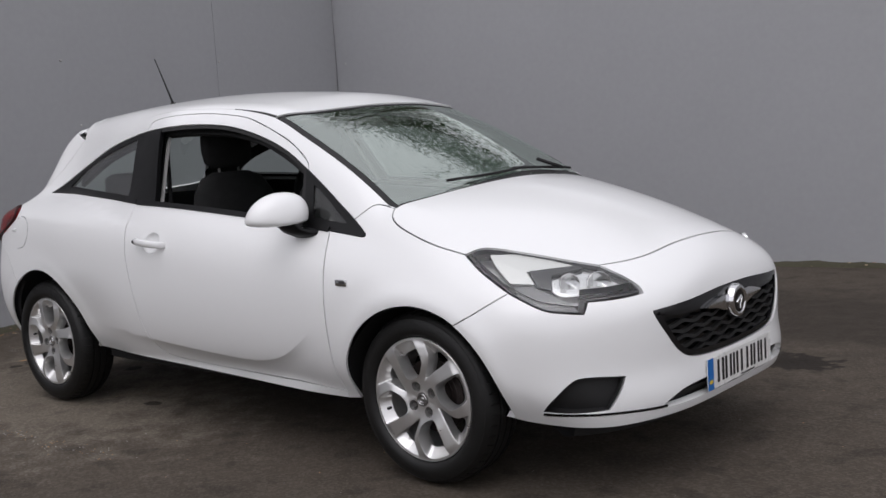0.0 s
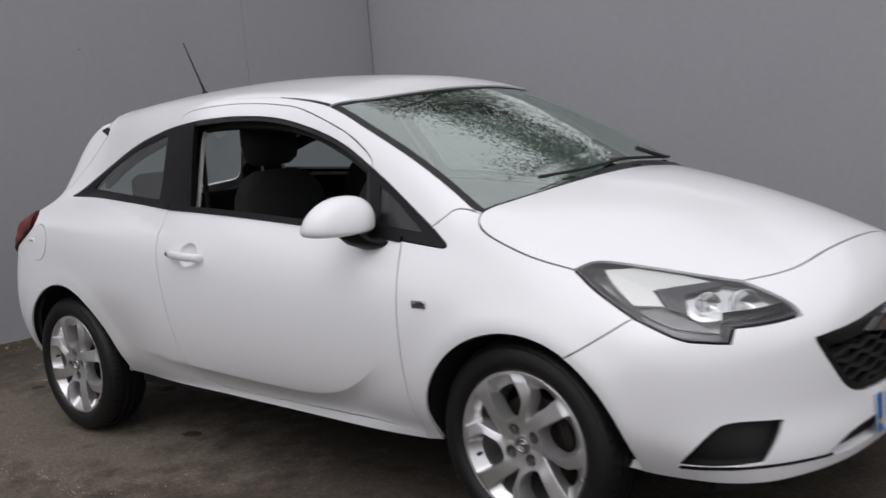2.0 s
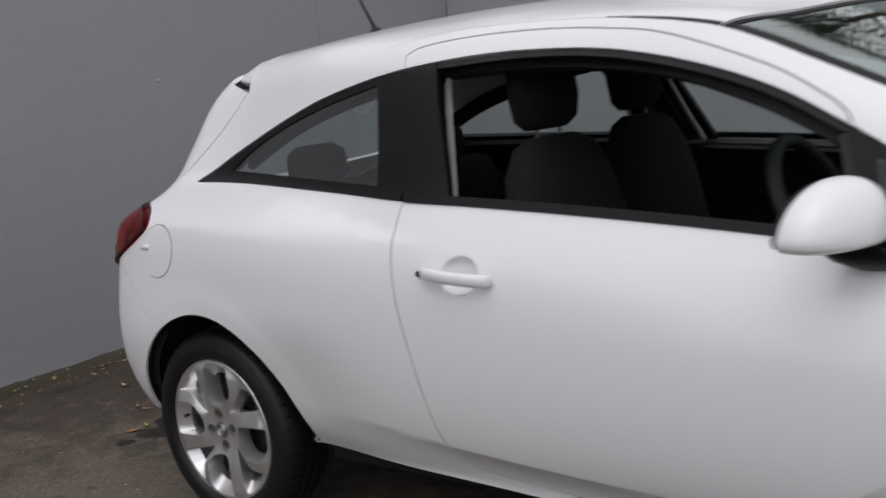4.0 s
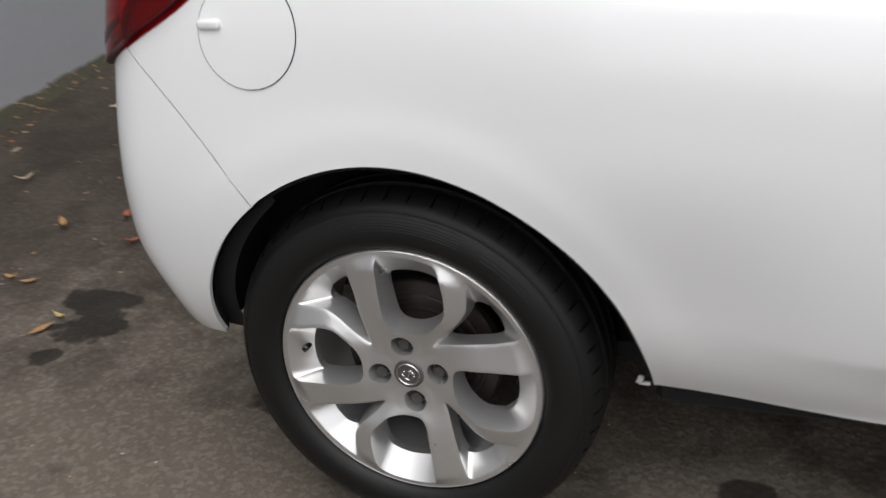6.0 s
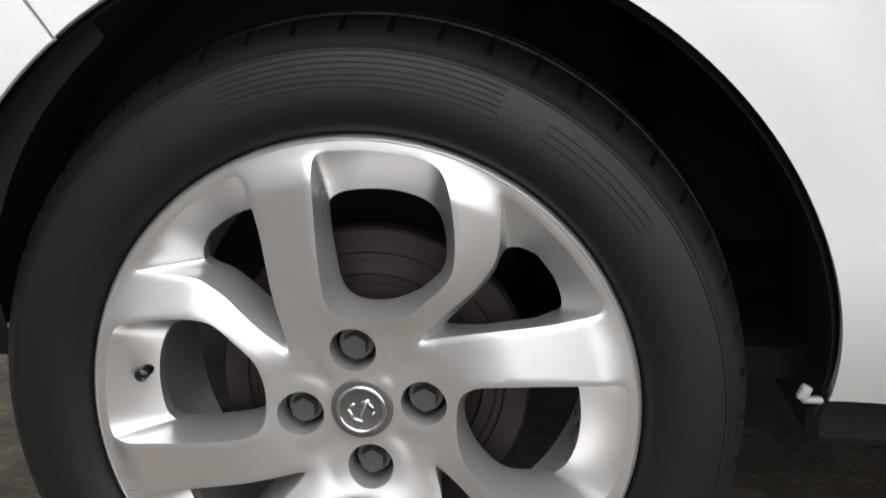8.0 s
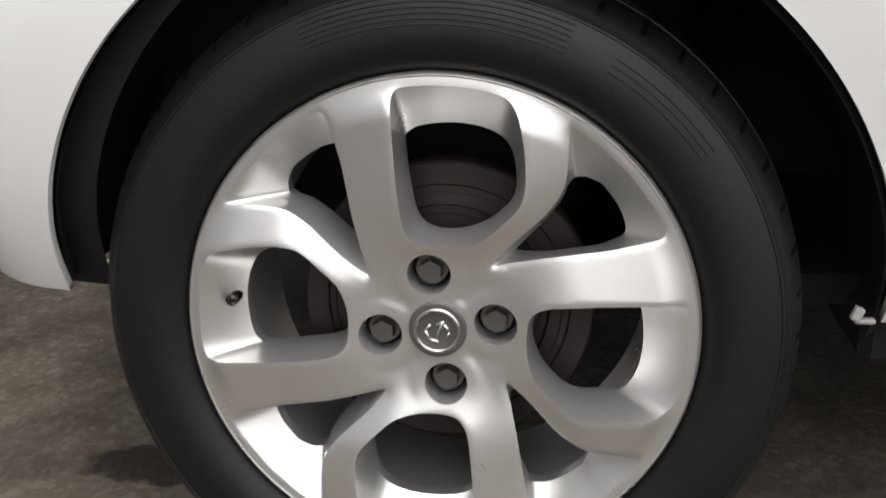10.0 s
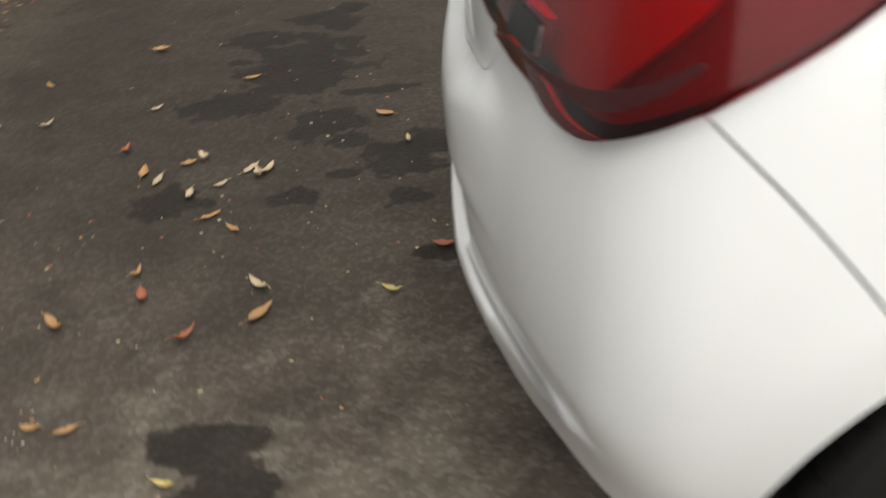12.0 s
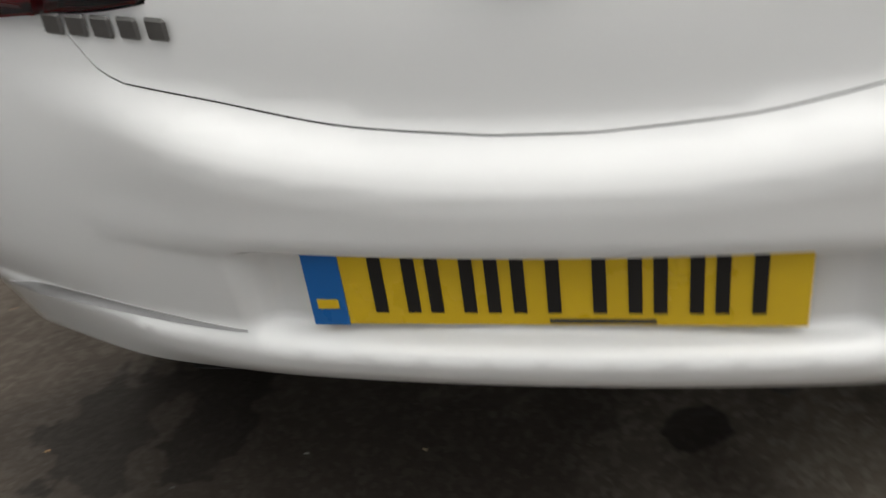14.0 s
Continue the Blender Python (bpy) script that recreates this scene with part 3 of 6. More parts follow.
# ---- the place: ground and two sheet walls ----
def ground_sheet():
    bm = bmesh.new()
    xs = sorted({*np.linspace(-6, 6, 49), -14.0, -40.0, -160.0, -500.0, 14.0, 40.0, 160.0, 500.0})
    rows = [[bm.verts.new((x, y, 0.0 if max(abs(x), abs(y)) > 5.9 else 0.004 * (noise.noise((x * 0.7, y * 0.7, 3.0)) - 0.6))) for x in xs] for y in xs]
    for a, b in zip(rows, rows[1:]):
        for i in range(len(xs) - 1):
            bm.faces.new((a[i], a[i + 1], b[i + 1], b[i]))
    return tagged(part("ground", bm, TARMAC, smooth=60), "old brown-grey tarmac yard with damp stains and shade painted under the car tail", "ground", kind="structure")


ground = ground_sheet()
SKEW = radians(6.2)
CORNER = Vector((-4.10, 4.103, 0))
ALONG_BACK, ALONG_LEFT = Vector((math.cos(SKEW), math.sin(SKEW), 0)), Vector((math.sin(SKEW), -math.cos(SKEW), 0))
WALL_HIGH = 3.2


def sheet_wall(name, along, inward, joints, screws, label):
    """A wall of tall painted sheets butted at the joints, with a few screw heads at (along, height)."""
    frame_m = Matrix((along, inward, (0, 0, 1))).transposed().to_4x4()
    frame_m.translation = CORNER
    length = joints[-1]
    bm = bmesh.new()
    box(bm, (length / 2 - 0.1, -0.13, WALL_HIGH / 2 - 0.05), (length + 0.2, 0.1, WALL_HIGH))
    bmesh.ops.transform(bm, matrix=frame_m, verts=bm.verts)
    wall = tagged(part(name, bm, WALL), label, "wall", kind="structure")
    for s0, s1 in zip(joints, joints[1:]):
        bm = bmesh.new()
        box(bm, ((s0 + s1) / 2, -0.04, WALL_HIGH / 2), (s1 - s0 - 0.003, 0.08, WALL_HIGH - 0.012), 0.002, 1)
        bmesh.ops.transform(bm, matrix=frame_m, verts=bm.verts)
        part("panel", bm, WALL, wall)
    for s, z in screws:
        bm = lathe([(0.0, 0.006), (0.007, 0.005), (0.010, 0.002), (0.011, -0.002)], 10)
        bmesh.ops.transform(bm, matrix=frame_m @ Matrix.Translation((s, 0.001, z)), verts=bm.verts)
        part("screw", bm, BELT_GREY, wall)
    return wall


wall_north = sheet_wall("wall_north", ALONG_BACK, Vector((ALONG_BACK.y, -ALONG_BACK.x, 0)), (0.0, 14.4), [(0.12, 1.98)], "tall plain grey painted sheet wall with a faint sheen")
wall_west = sheet_wall("wall_west", ALONG_LEFT, Vector((-ALONG_LEFT.y, ALONG_LEFT.x, 0)), (0.0, 1.66, 12.0), [(1.63, 1.98), (1.60, 2.55), (3.15, 1.46), (3.28, 1.96), (1.61, 0.7)], "tall grey painted sheet wall with screw heads and a joint")


# ---- the car: lines on its skin ----
def arch_line(cx, cz, rx, rz, a0, a1):
    a = np.radians(np.linspace(a0, a1, 60))
    return SIDE.skin(np.stack([cx + rx * np.cos(a), cz + rz * np.sin(a)], 1))


screen_edge = line(TOP, [(1.060, -0.668), (0.81, -0.634), (0.555, -0.600), (0.309, -0.562)])
BONNET_CORNER = tuple(screen_edge[0][[0, 2]])
screen_top = line(TOP, [(0.309, -0.562), (0.40, -0.47), (0.455, -0.30), (0.480, -0.12), (0.485, 0), (0.480, 0.12), (0.455, 0.30), (0.40, 0.47), (0.309, 0.562)])
screen_base = line(TOP, [(1.168 - 0.242 * y * y, y) for y in np.linspace(0.668, -0.668, 15)])
roof_line = line(TOP, [(0.309, -0.562), (0.15, -0.549), (0.0, -0.537), (-0.5, -0.53), (-1.0, -0.505), (-1.33, -0.46)])
tailgate_edge = line(REAR, [tuple(roof_line[-1]), (-1.40, -0.515, 1.30), (-1.50, -0.57, 1.19), (-1.585, -0.60, 1.08), (-1.63, -0.625, 1.0)])
bonnet_side = line(SIDE, [BONNET_CORNER, (1.070, 0.945), (1.125, 0.908), (1.274, 0.852), (1.416, 0.815)])
lamp_over = line(FRONT, [(1.416, -0.718, 0.815), (1.470, -0.667, 0.832), (1.610, -0.603, 0.808), (1.815, -0.507, 0.763)])
lamp_tip = line(FRONT, [(1.815, -0.507, 0.763), (1.895, -0.497, 0.730), (1.950, -0.490, 0.698), (1.972, -0.496, 0.676)])
lamp_notch = np.concatenate([line(FRONT, [(1.972, -0.496, 0.676), (1.93, -0.58, 0.668), (1.856, -0.652, 0.665)]), line(FRONT, [(1.856, -0.652, 0.665), (1.856, -0.677, 0.629)])])
lamp_under = line(FRONT, [(1.856, -0.677, 0.629), (1.80, -0.712, 0.635), (1.743, -0.741, 0.646), (1.618, -0.755, 0.697)])
lamp_back = line(SIDE, [(1.618, 0.697), (1.496, 0.763), (1.416, 0.815)])
bonnet_nose = line(TOP, [tuple(lamp_tip[0][:2]), (1.87, -0.42), (1.905, -0.32), (1.918, -0.16), (1.921, -0.04), (1.921, 0)])
wing_seam = line(SIDE, [(1.618, 0.697), (1.53, 0.640), (1.452, 0.594)])
front_arch_hi = arch_line(1.259, 0.295, 0.3536, 0.352, 58, 184)
front_arch_lo = arch_line(1.259, 0.295, 0.347, 0.352, -3, 58)
wing_seam = np.concatenate([wing_seam[:-1], front_arch_hi[:1]])
rear_arch_lo = arch_line(-1.243, 0.305, 0.365, 0.374, 127, 177.5)
rear_arch_hi = arch_line(-1.243, 0.305, 0.365, 0.374, 0, 127)
door_front = line(SIDE, [(0.845, 0.288), (0.846, 0.50), (0.838, 0.70), (0.822, 0.81), (0.805, 0.894)])
door_rear = line(SIDE, [(-0.30, 0.335), (-0.345, 0.44), (-0.389, 0.613), (-0.423, 0.743), (-0.449, 0.869), (-0.462, 0.95), (-0.462, 1.001)])
door_foot = line(SIDE, [(-0.30, 0.335), (-0.20, 0.319), (0.0, 0.309), (0.4, 0.298), (0.845, 0.288)])
glass_foot_door = line(SIDE, [(0.805, 0.894), (0.735, 0.902), (0.412, 0.937), (0.08, 0.966), (-0.25, 0.99), (-0.462, 1.001)])
glass_foot_rear = line(SIDE, [(-0.462, 1.001), (-0.80, 1.021), (-1.15, 1.039), (-1.40, 1.047), (-1.475, 1.050)])
glass_top_rear = line(SIDE, [(-1.475, 1.050), (-1.43, 1.077), (-1.316, 1.135), (-1.12, 1.207), (-0.915, 1.268), (-0.70, 1.308), (-0.55, 1.326)])
glass_top_door = line(SIDE, [(-0.55, 1.326), (-0.35, 1.337), (-0.15, 1.336), (0.07, 1.316), (0.278, 1.268), (0.456, 1.204), (0.610, 1.122)])
glass_top_fore = line(SIDE, [(0.610, 1.122), (0.72, 1.056), (0.832, 0.985), (0.912, 0.935)])
glass_tip = line(SIDE, [(0.912, 0.935), (0.955, 0.905), (0.985, 0.882), (0.975, 0.874), (0.93, 0.879), (0.805, 0.894)])
door_crown = line(SIDE, [(-0.56, 1.36), (-0.50, 1.378), (-0.33, 1.386), (-0.147, 1.382), (0.03, 1.366), (0.20, 1.336), (0.425, 1.254), (0.55, 1.186), (0.602, 1.145), (0.610, 1.122)])
pillar_seam = line(SIDE, [(0.912, 0.935), (0.95, 0.962), (0.985, 0.985), BONNET_CORNER])
lamp_fore = line(REAR, [(-1.63, -0.625, 1.0), (-1.56, -0.72, 0.988), (-1.512, -0.80, 0.945), (-1.555, -0.815, 0.90), (-1.638, -0.785, 0.836)])
bumper_seam = line(SIDE, [tuple(lamp_fore[-1][[0, 2]]), (-1.582, 0.757), (-1.522, 0.684), (-1.463, 0.604)])
bumper_seam = np.concatenate([bumper_seam[:-1], rear_arch_hi[-1:]])
sill_foot = line(SIDE, [(-0.878, 0.305), (-0.5, 0.294), (0.2, 0.272), (0.6, 0.256), (0.845, 0.256)])

car = tagged(new("car"), "white three-door hatchback parked on tarmac with an open door window", "car")


def both(name, chart, outline, mat, **kw):
    return [panel(name, chart, outline, mat, car, flip=f, **kw) for f in (False, True)]


side_outline = chain(pillar_seam[::-1], glass_top_fore[::-1], door_crown[::-1], line(SIDE, [(-0.56, 1.36), (-0.55, 1.326)]), glass_top_rear[::-1], glass_foot_rear[::-1], door_rear[::-1], door_foot,
                     line(SIDE, [(0.845, 0.288), (0.845, 0.256)]), sill_foot[::-1], rear_arch_hi, bumper_seam[::-1], lamp_fore[::-1], tailgate_edge[::-1], roof_line[::-1], screen_edge[::-1])
both("body_side", SIDE, side_outline, WHITE, step=0.018, flange=0.010)
both("front_wing", SIDE, chain(line(SIDE, [(0.845, 0.256), (0.845, 0.288)]), door_front, glass_tip[::-1], pillar_seam, bonnet_side, lamp_back[::-1], wing_seam, front_arch_hi, line(SIDE, [(0.908, 0.262), (0.845, 0.256)])), WHITE, step=0.022, flange=0.012)
crease = np.concatenate([np.stack([xs, blade(xs) + d], 1) for d in (-0.009, -0.0045, -0.0015, 0.0015, 0.0045) for xs in [np.linspace(-0.28, 0.74, 180)]])
scoop = SIDE.skin(closed_flow([(-0.287, 0.838), (-0.277, 0.864), (-0.24, 0.880), (-0.20, 0.870), (-0.183, 0.838), (-0.20, 0.804), (-0.24, 0.794), (-0.277, 0.806)], 0.012))
doors = both("door", SIDE, chain(door_foot, door_front, glass_foot_door, door_rear[::-1]), WHITE, step=0.012, refine=crease, holes=[scoop], flange=0.006, gap=0.0026)
for d, f in zip(doors, (False, True)):
    panel("window_frame", SIDE, chain(glass_top_door, door_crown[::-1], line(SIDE, [(-0.56, 1.36), (-0.55, 1.326)])), WHITE, d, gap=0.0018, flange=0.02, step=0.016, flip=f)

panel("bonnet", TOP, chain(screen_base, bonnet_side, lamp_over, bonnet_nose, mirror(bonnet_nose)[::-1], mirror(lamp_over)[::-1], mirror(bonnet_side)[::-1]), WHITE, car, step=0.03)
panel("roof", TOP, chain(screen_top[::-1], roof_line, line(TOP, [(-1.33, -0.46), (-1.415, -0.25), (-1.43, 0), (-1.415, 0.25), (-1.33, 0.46)]), mirror(roof_line)[::-1]), WHITE, car, gap=-0.0018, step=0.035)
panel("windscreen", TOP, chain(screen_base[::-1], screen_edge, screen_top, mirror(screen_edge)[::-1]), GLASS_SCREEN, car, gap=0.002, flange=0, step=0.04, deep=0.008)


# front bumper with its openings
def grille_outline():
    right = [(2.05, 0.0, 0.640), (2.05, -0.03, 0.640), (2.05, -0.15, 0.637), (2.043, -0.32, 0.627), (2.01, -0.47, 0.618), (2.003, -0.488, 0.608), (2.023, -0.447, 0.538), (2.036, -0.391, 0.472), (2.047, -0.323, 0.440), (2.056, -0.195, 0.427), (2.058, -0.03, 0.422), (2.058, 0.0, 0.422)]
    half = line(FRONT, right)
    return chain(half, mirror(half)[::-1])


fog_hole = chain(line(FRONT, [(1.722, -0.74, 0.302), (1.76, -0.745, 0.345), (1.82, -0.722, 0.405), (1.86, -0.69, 0.423), (1.949, -0.594, 0.418)]), line(FRONT, [(1.949, -0.594, 0.418), (1.945, -0.61, 0.38), (1.916, -0.642, 0.313)]), line(FRONT, [(1.916, -0.642, 0.313), (1.83, -0.71, 0.304), (1.722, -0.74, 0.302)]))
mouth_half = line(FRONT, [(2.06, 0.0, 0.297), (2.055, -0.28, 0.297), (2.025, -0.44, 0.295), (2.015, -0.475, 0.300), (2.03, -0.43, 0.325), (2.047, -0.375, 0.343), (2.062, -0.25, 0.352), (2.07, -0.03, 0.352), (2.07, 0.0, 0.352)])
mouth = chain(mouth_half, mirror(mouth_half)[::-1])
foot_half = line(FRONT, [(1.605, -0.79, 0.276), (1.66, -0.755, 0.262), (1.72, -0.735, 0.255), (1.83, -0.70, 0.251), (1.936, -0.627, 0.252), (2.048, -0.457, 0.260), (2.09, -0.2, 0.264), (2.10, -0.03, 0.265), (2.10, 0.0, 0.265)])
bumper_half = [bonnet_nose[::-1], lamp_tip, lamp_notch, lamp_under, wing_seam, front_arch_lo[::-1], foot_half]
front_bumper = panel("front_bumper", FRONT, chain(*bumper_half, *[mirror(s)[::-1] for s in bumper_half[::-1]]), WHITE, car, holes=[grille_outline(), fog_hole, mirror(fog_hole), mouth], step=0.022, flange=0.028)

# rear bumper, tailgate and lamps
lamp_inner_low = line(REAR, [(-1.82, -0.372, 0.815), (-1.812, -0.43, 0.806), (-1.795, -0.487, 0.803)])
lamp_outer_low = line(REAR, [(-1.795, -0.487, 0.803), (-1.780, -0.545, 0.797), (-1.760, -0.602, 0.795), (-1.742, -0.647, 0.783), (-1.712, -0.700, 0.785), (-1.680, -0.745, 0.806), (-1.638, -0.785, 0.836)])
lamp_high = line(REAR, [(-1.63, -0.625, 1.0), (-1.72, -0.52, 0.975), (-1.76, -0.46, 0.945)])
lamp_inner_high = line(REAR, [(-1.76, -0.46, 0.945), (-1.782, -0.40, 0.890), (-1.805, -0.365, 0.845), (-1.82, -0.372, 0.815)])
gate_corner = line(REAR, [(-1.795, -0.487, 0.803), (-1.805, -0.464, 0.775), (-1.815, -0.444, 0.749), (-1.822, -0.415, 0.735)])
gate_foot = line(REAR, [(-1.822, -0.415, 0.735), (-1.84, -0.33, 0.719), (-1.86, -0.2, 0.694), (-1.871, -0.07, 0.6825), (-1.872, -0.02, 0.681), (-1.872, 0.0, 0.681)])
rear_foot = line(REAR, [(-1.607, -0.77, 0.321), (-1.65, -0.72, 0.328), (-1.72, -0.63, 0.350), (-1.80, -0.47, 0.366), (-1.87, -0.25, 0.386), (-1.90, -0.05, 0.392), (-1.90, 0.0, 0.392)])
rear_foot = np.concatenate([rear_arch_lo[-1:], rear_foot[1:]])
rear_half = [gate_foot[::-1], gate_corner[::-1], lamp_outer_low, bumper_seam, rear_arch_lo, rear_foot]
ledges = np.concatenate([np.stack([us, zs + 0.30 * np.minimum(us * us, 0.2) * rise_share], 1) for zs, rise_share in [(z, 0.0) for z in (0.437, 0.441, 0.445, 0.449, 0.453, 0.544, 0.548, 0.552, 0.556, 0.560, 0.564)] + [(z, 1.0) for z in (0.640, 0.645, 0.650, 0.655)] for us in [np.linspace(-0.45, 0.45, 150)]])
rear_bumper = panel("rear_bumper", REAR, chain(*rear_half, *[mirror(s)[::-1] for s in rear_half[::-1]]), WHITE, car, gap=0.0008, step=0.011, flange=0.008, refine=ledges)
gate_half = [line(REAR, [(-1.43, 0.0, 1.405), (-1.40, -0.25, 1.392), tuple(roof_line[-1])]), tailgate_edge, lamp_high, lamp_inner_high, lamp_inner_low, gate_corner, gate_foot]
rear_glass_half = line(REAR, [(-1.52, 0.0, 1.34), (-1.50, -0.3, 1.335), (-1.49, -0.43, 1.31), (-1.60, -0.50, 1.16), (-1.68, -0.53, 1.05), (-1.72, -0.47, 1.02), (-1.77, -0.2, 1.0), (-1.785, 0.0, 1.0)])
rear_glass_line = chain(rear_glass_half, mirror(rear_glass_half)[::-1])
tailgate = panel("tailgate", REAR, chain(*gate_half, *[mirror(s)[::-1] for s in gate_half[::-1]]), WHITE, car, holes=[rear_glass_line], gap=0.0008, step=0.02)
panel("rear_window", REAR, rear_glass_line, GLASS_SIDE, tailgate, gap=0.001, flange=0, step=0.05, deep=0.004)


# the roof spoiler: a rounded lip that overhangs the rear window
def spoiler():
    bm = bmesh.new()
    rows = []
    for y in np.linspace(-0.465, 0.465, 45):
        c = (y / 0.52) ** 2
        a = TOP.skin([(-1.25 + 0.06 * c, y)], 0.003)[0]
        b = TOP.skin([(-1.34 + 0.07 * c, y)], -0.003)[0]
        tip = (-1.53 + 0.10 * c, 1.405 - 0.085 * c)
        ring = [tuple(a), tuple(b), ((b[0] + tip[0]) / 2, y, (b[2] + tip[1]) / 2 + 0.008), (tip[0] + 0.008, y, tip[1] + 0.003), (tip[0], y, tip[1] - 0.004), (tip[0] + 0.002, y, tip[1] - 0.014), (tip[0] + 0.012, y, tip[1] - 0.021), (tip[0] + 0.08, y, tip[1] - 0.035)]
        sink = float(ramp(0.36, 0.47, abs(y)))
        heart = np.array((b[0] + 0.02, y * 0.97, b[2] - 0.035))
        rows.append([bm.verts.new(tuple(map(float, np.array(p) * (1 - sink) + heart * sink))) for p in ring])
    for a, b in zip(rows, rows[1:]):
        for k in range(len(a) - 1):
            bm.faces.new((a[k], b[k], b[k + 1], a[k + 1]))
    bmesh.ops.recalc_face_normals(bm, faces=bm.faces)
    return part("spoiler", bm, WHITE, tailgate, "white roof spoiler lip", smooth=50)


spoiler()


# near-black sheets added under the skin, coloured as the shade in gaps and openings
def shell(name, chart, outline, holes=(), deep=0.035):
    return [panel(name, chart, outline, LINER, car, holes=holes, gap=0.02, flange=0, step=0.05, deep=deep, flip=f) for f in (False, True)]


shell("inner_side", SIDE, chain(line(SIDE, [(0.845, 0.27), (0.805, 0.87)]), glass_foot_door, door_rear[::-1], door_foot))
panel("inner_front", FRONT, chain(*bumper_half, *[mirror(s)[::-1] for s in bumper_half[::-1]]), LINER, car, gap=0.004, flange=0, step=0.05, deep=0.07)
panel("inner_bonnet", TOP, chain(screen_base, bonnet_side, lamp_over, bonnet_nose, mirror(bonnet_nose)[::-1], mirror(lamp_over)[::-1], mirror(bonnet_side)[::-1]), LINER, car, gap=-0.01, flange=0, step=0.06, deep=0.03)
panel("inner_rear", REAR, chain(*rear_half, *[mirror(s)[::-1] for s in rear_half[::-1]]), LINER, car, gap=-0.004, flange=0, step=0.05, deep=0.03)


# ---- wheels: four pairs of spokes, one straight and one hooked in each ----
RIM = 0.2212
# each opening as (front edge, back edge) corner pairs, in shares of the rim's radius
POCKET = (((-0.146, 0.944), (-0.126, 0.745)), ((-0.05, 0.953), (-0.078, 0.785)), ((0.05, 0.953), (0.046, 0.797)), ((0.15, 0.943), (0.130, 0.790)), ((0.229, 0.927), (0.200, 0.772)), ((0.293, 0.902), (0.258, 0.742)),
          ((0.325, 0.833), (0.288, 0.690)), ((0.343, 0.714), (0.300, 0.620)), ((0.348, 0.613), (0.303, 0.540)), ((0.336, 0.520), (0.275, 0.483)), ((0.265, 0.449), (0.235, 0.445)), ((0.185, 0.375), (0.188, 0.405)),
          ((0.09, 0.347), (0.100, 0.368)), ((0.0, 0.347), (0.0, 0.362)), ((-0.085, 0.356), (-0.073, 0.392)), ((-0.117, 0.420), (-0.095, 0.450)), ((-0.133, 0.604), (-0.118, 0.600)), ((-0.141, 0.801), (-0.124, 0.680)))
WEDGE = (((0.500, 0.812), (0.520, 0.590)), ((0.605, 0.738), (0.560, 0.592)), ((0.725, 0.622), (0.622, 0.565)), ((0.820, 0.490), (0.686, 0.481)), ((0.862, 0.420), (0.718, 0.400)), ((0.850, 0.390), (0.712, 0.350)),
         ((0.66, 0.343), (0.618, 0.307)), ((0.444, 0.311), (0.435, 0.277)), ((0.30, 0.283), (0.330, 0.275)), ((0.205, 0.258), (0.285, 0.285)), ((0.284, 0.352), (0.320, 0.325)), ((0.421, 0.478), (0.420, 0.430)), ((0.487, 0.572), (0.475, 0.500)), ((0.499, 0.677), (0.495, 0.560)))


def eased(pairs, step, rounds):
    """Front and back edges of an opening sampled together, their corners slightly rounded."""
    a = np.array([(*f, *b) for f, b in pairs])
    out = []
    for p, q in zip(a, np.roll(a, -1, 0)):
        n = max(2, int(np.linalg.norm((q - p)[:2]) / step))
        out.extend(p + (q - p) * t for t in np.arange(n) / n)
    out = np.array(out)
    for _ in range(rounds):
        out = (np.roll(out, 1, 0) + 2 * out + np.roll(out, -1, 0)) / 4
    return out[:, :2], out[:, 2:]


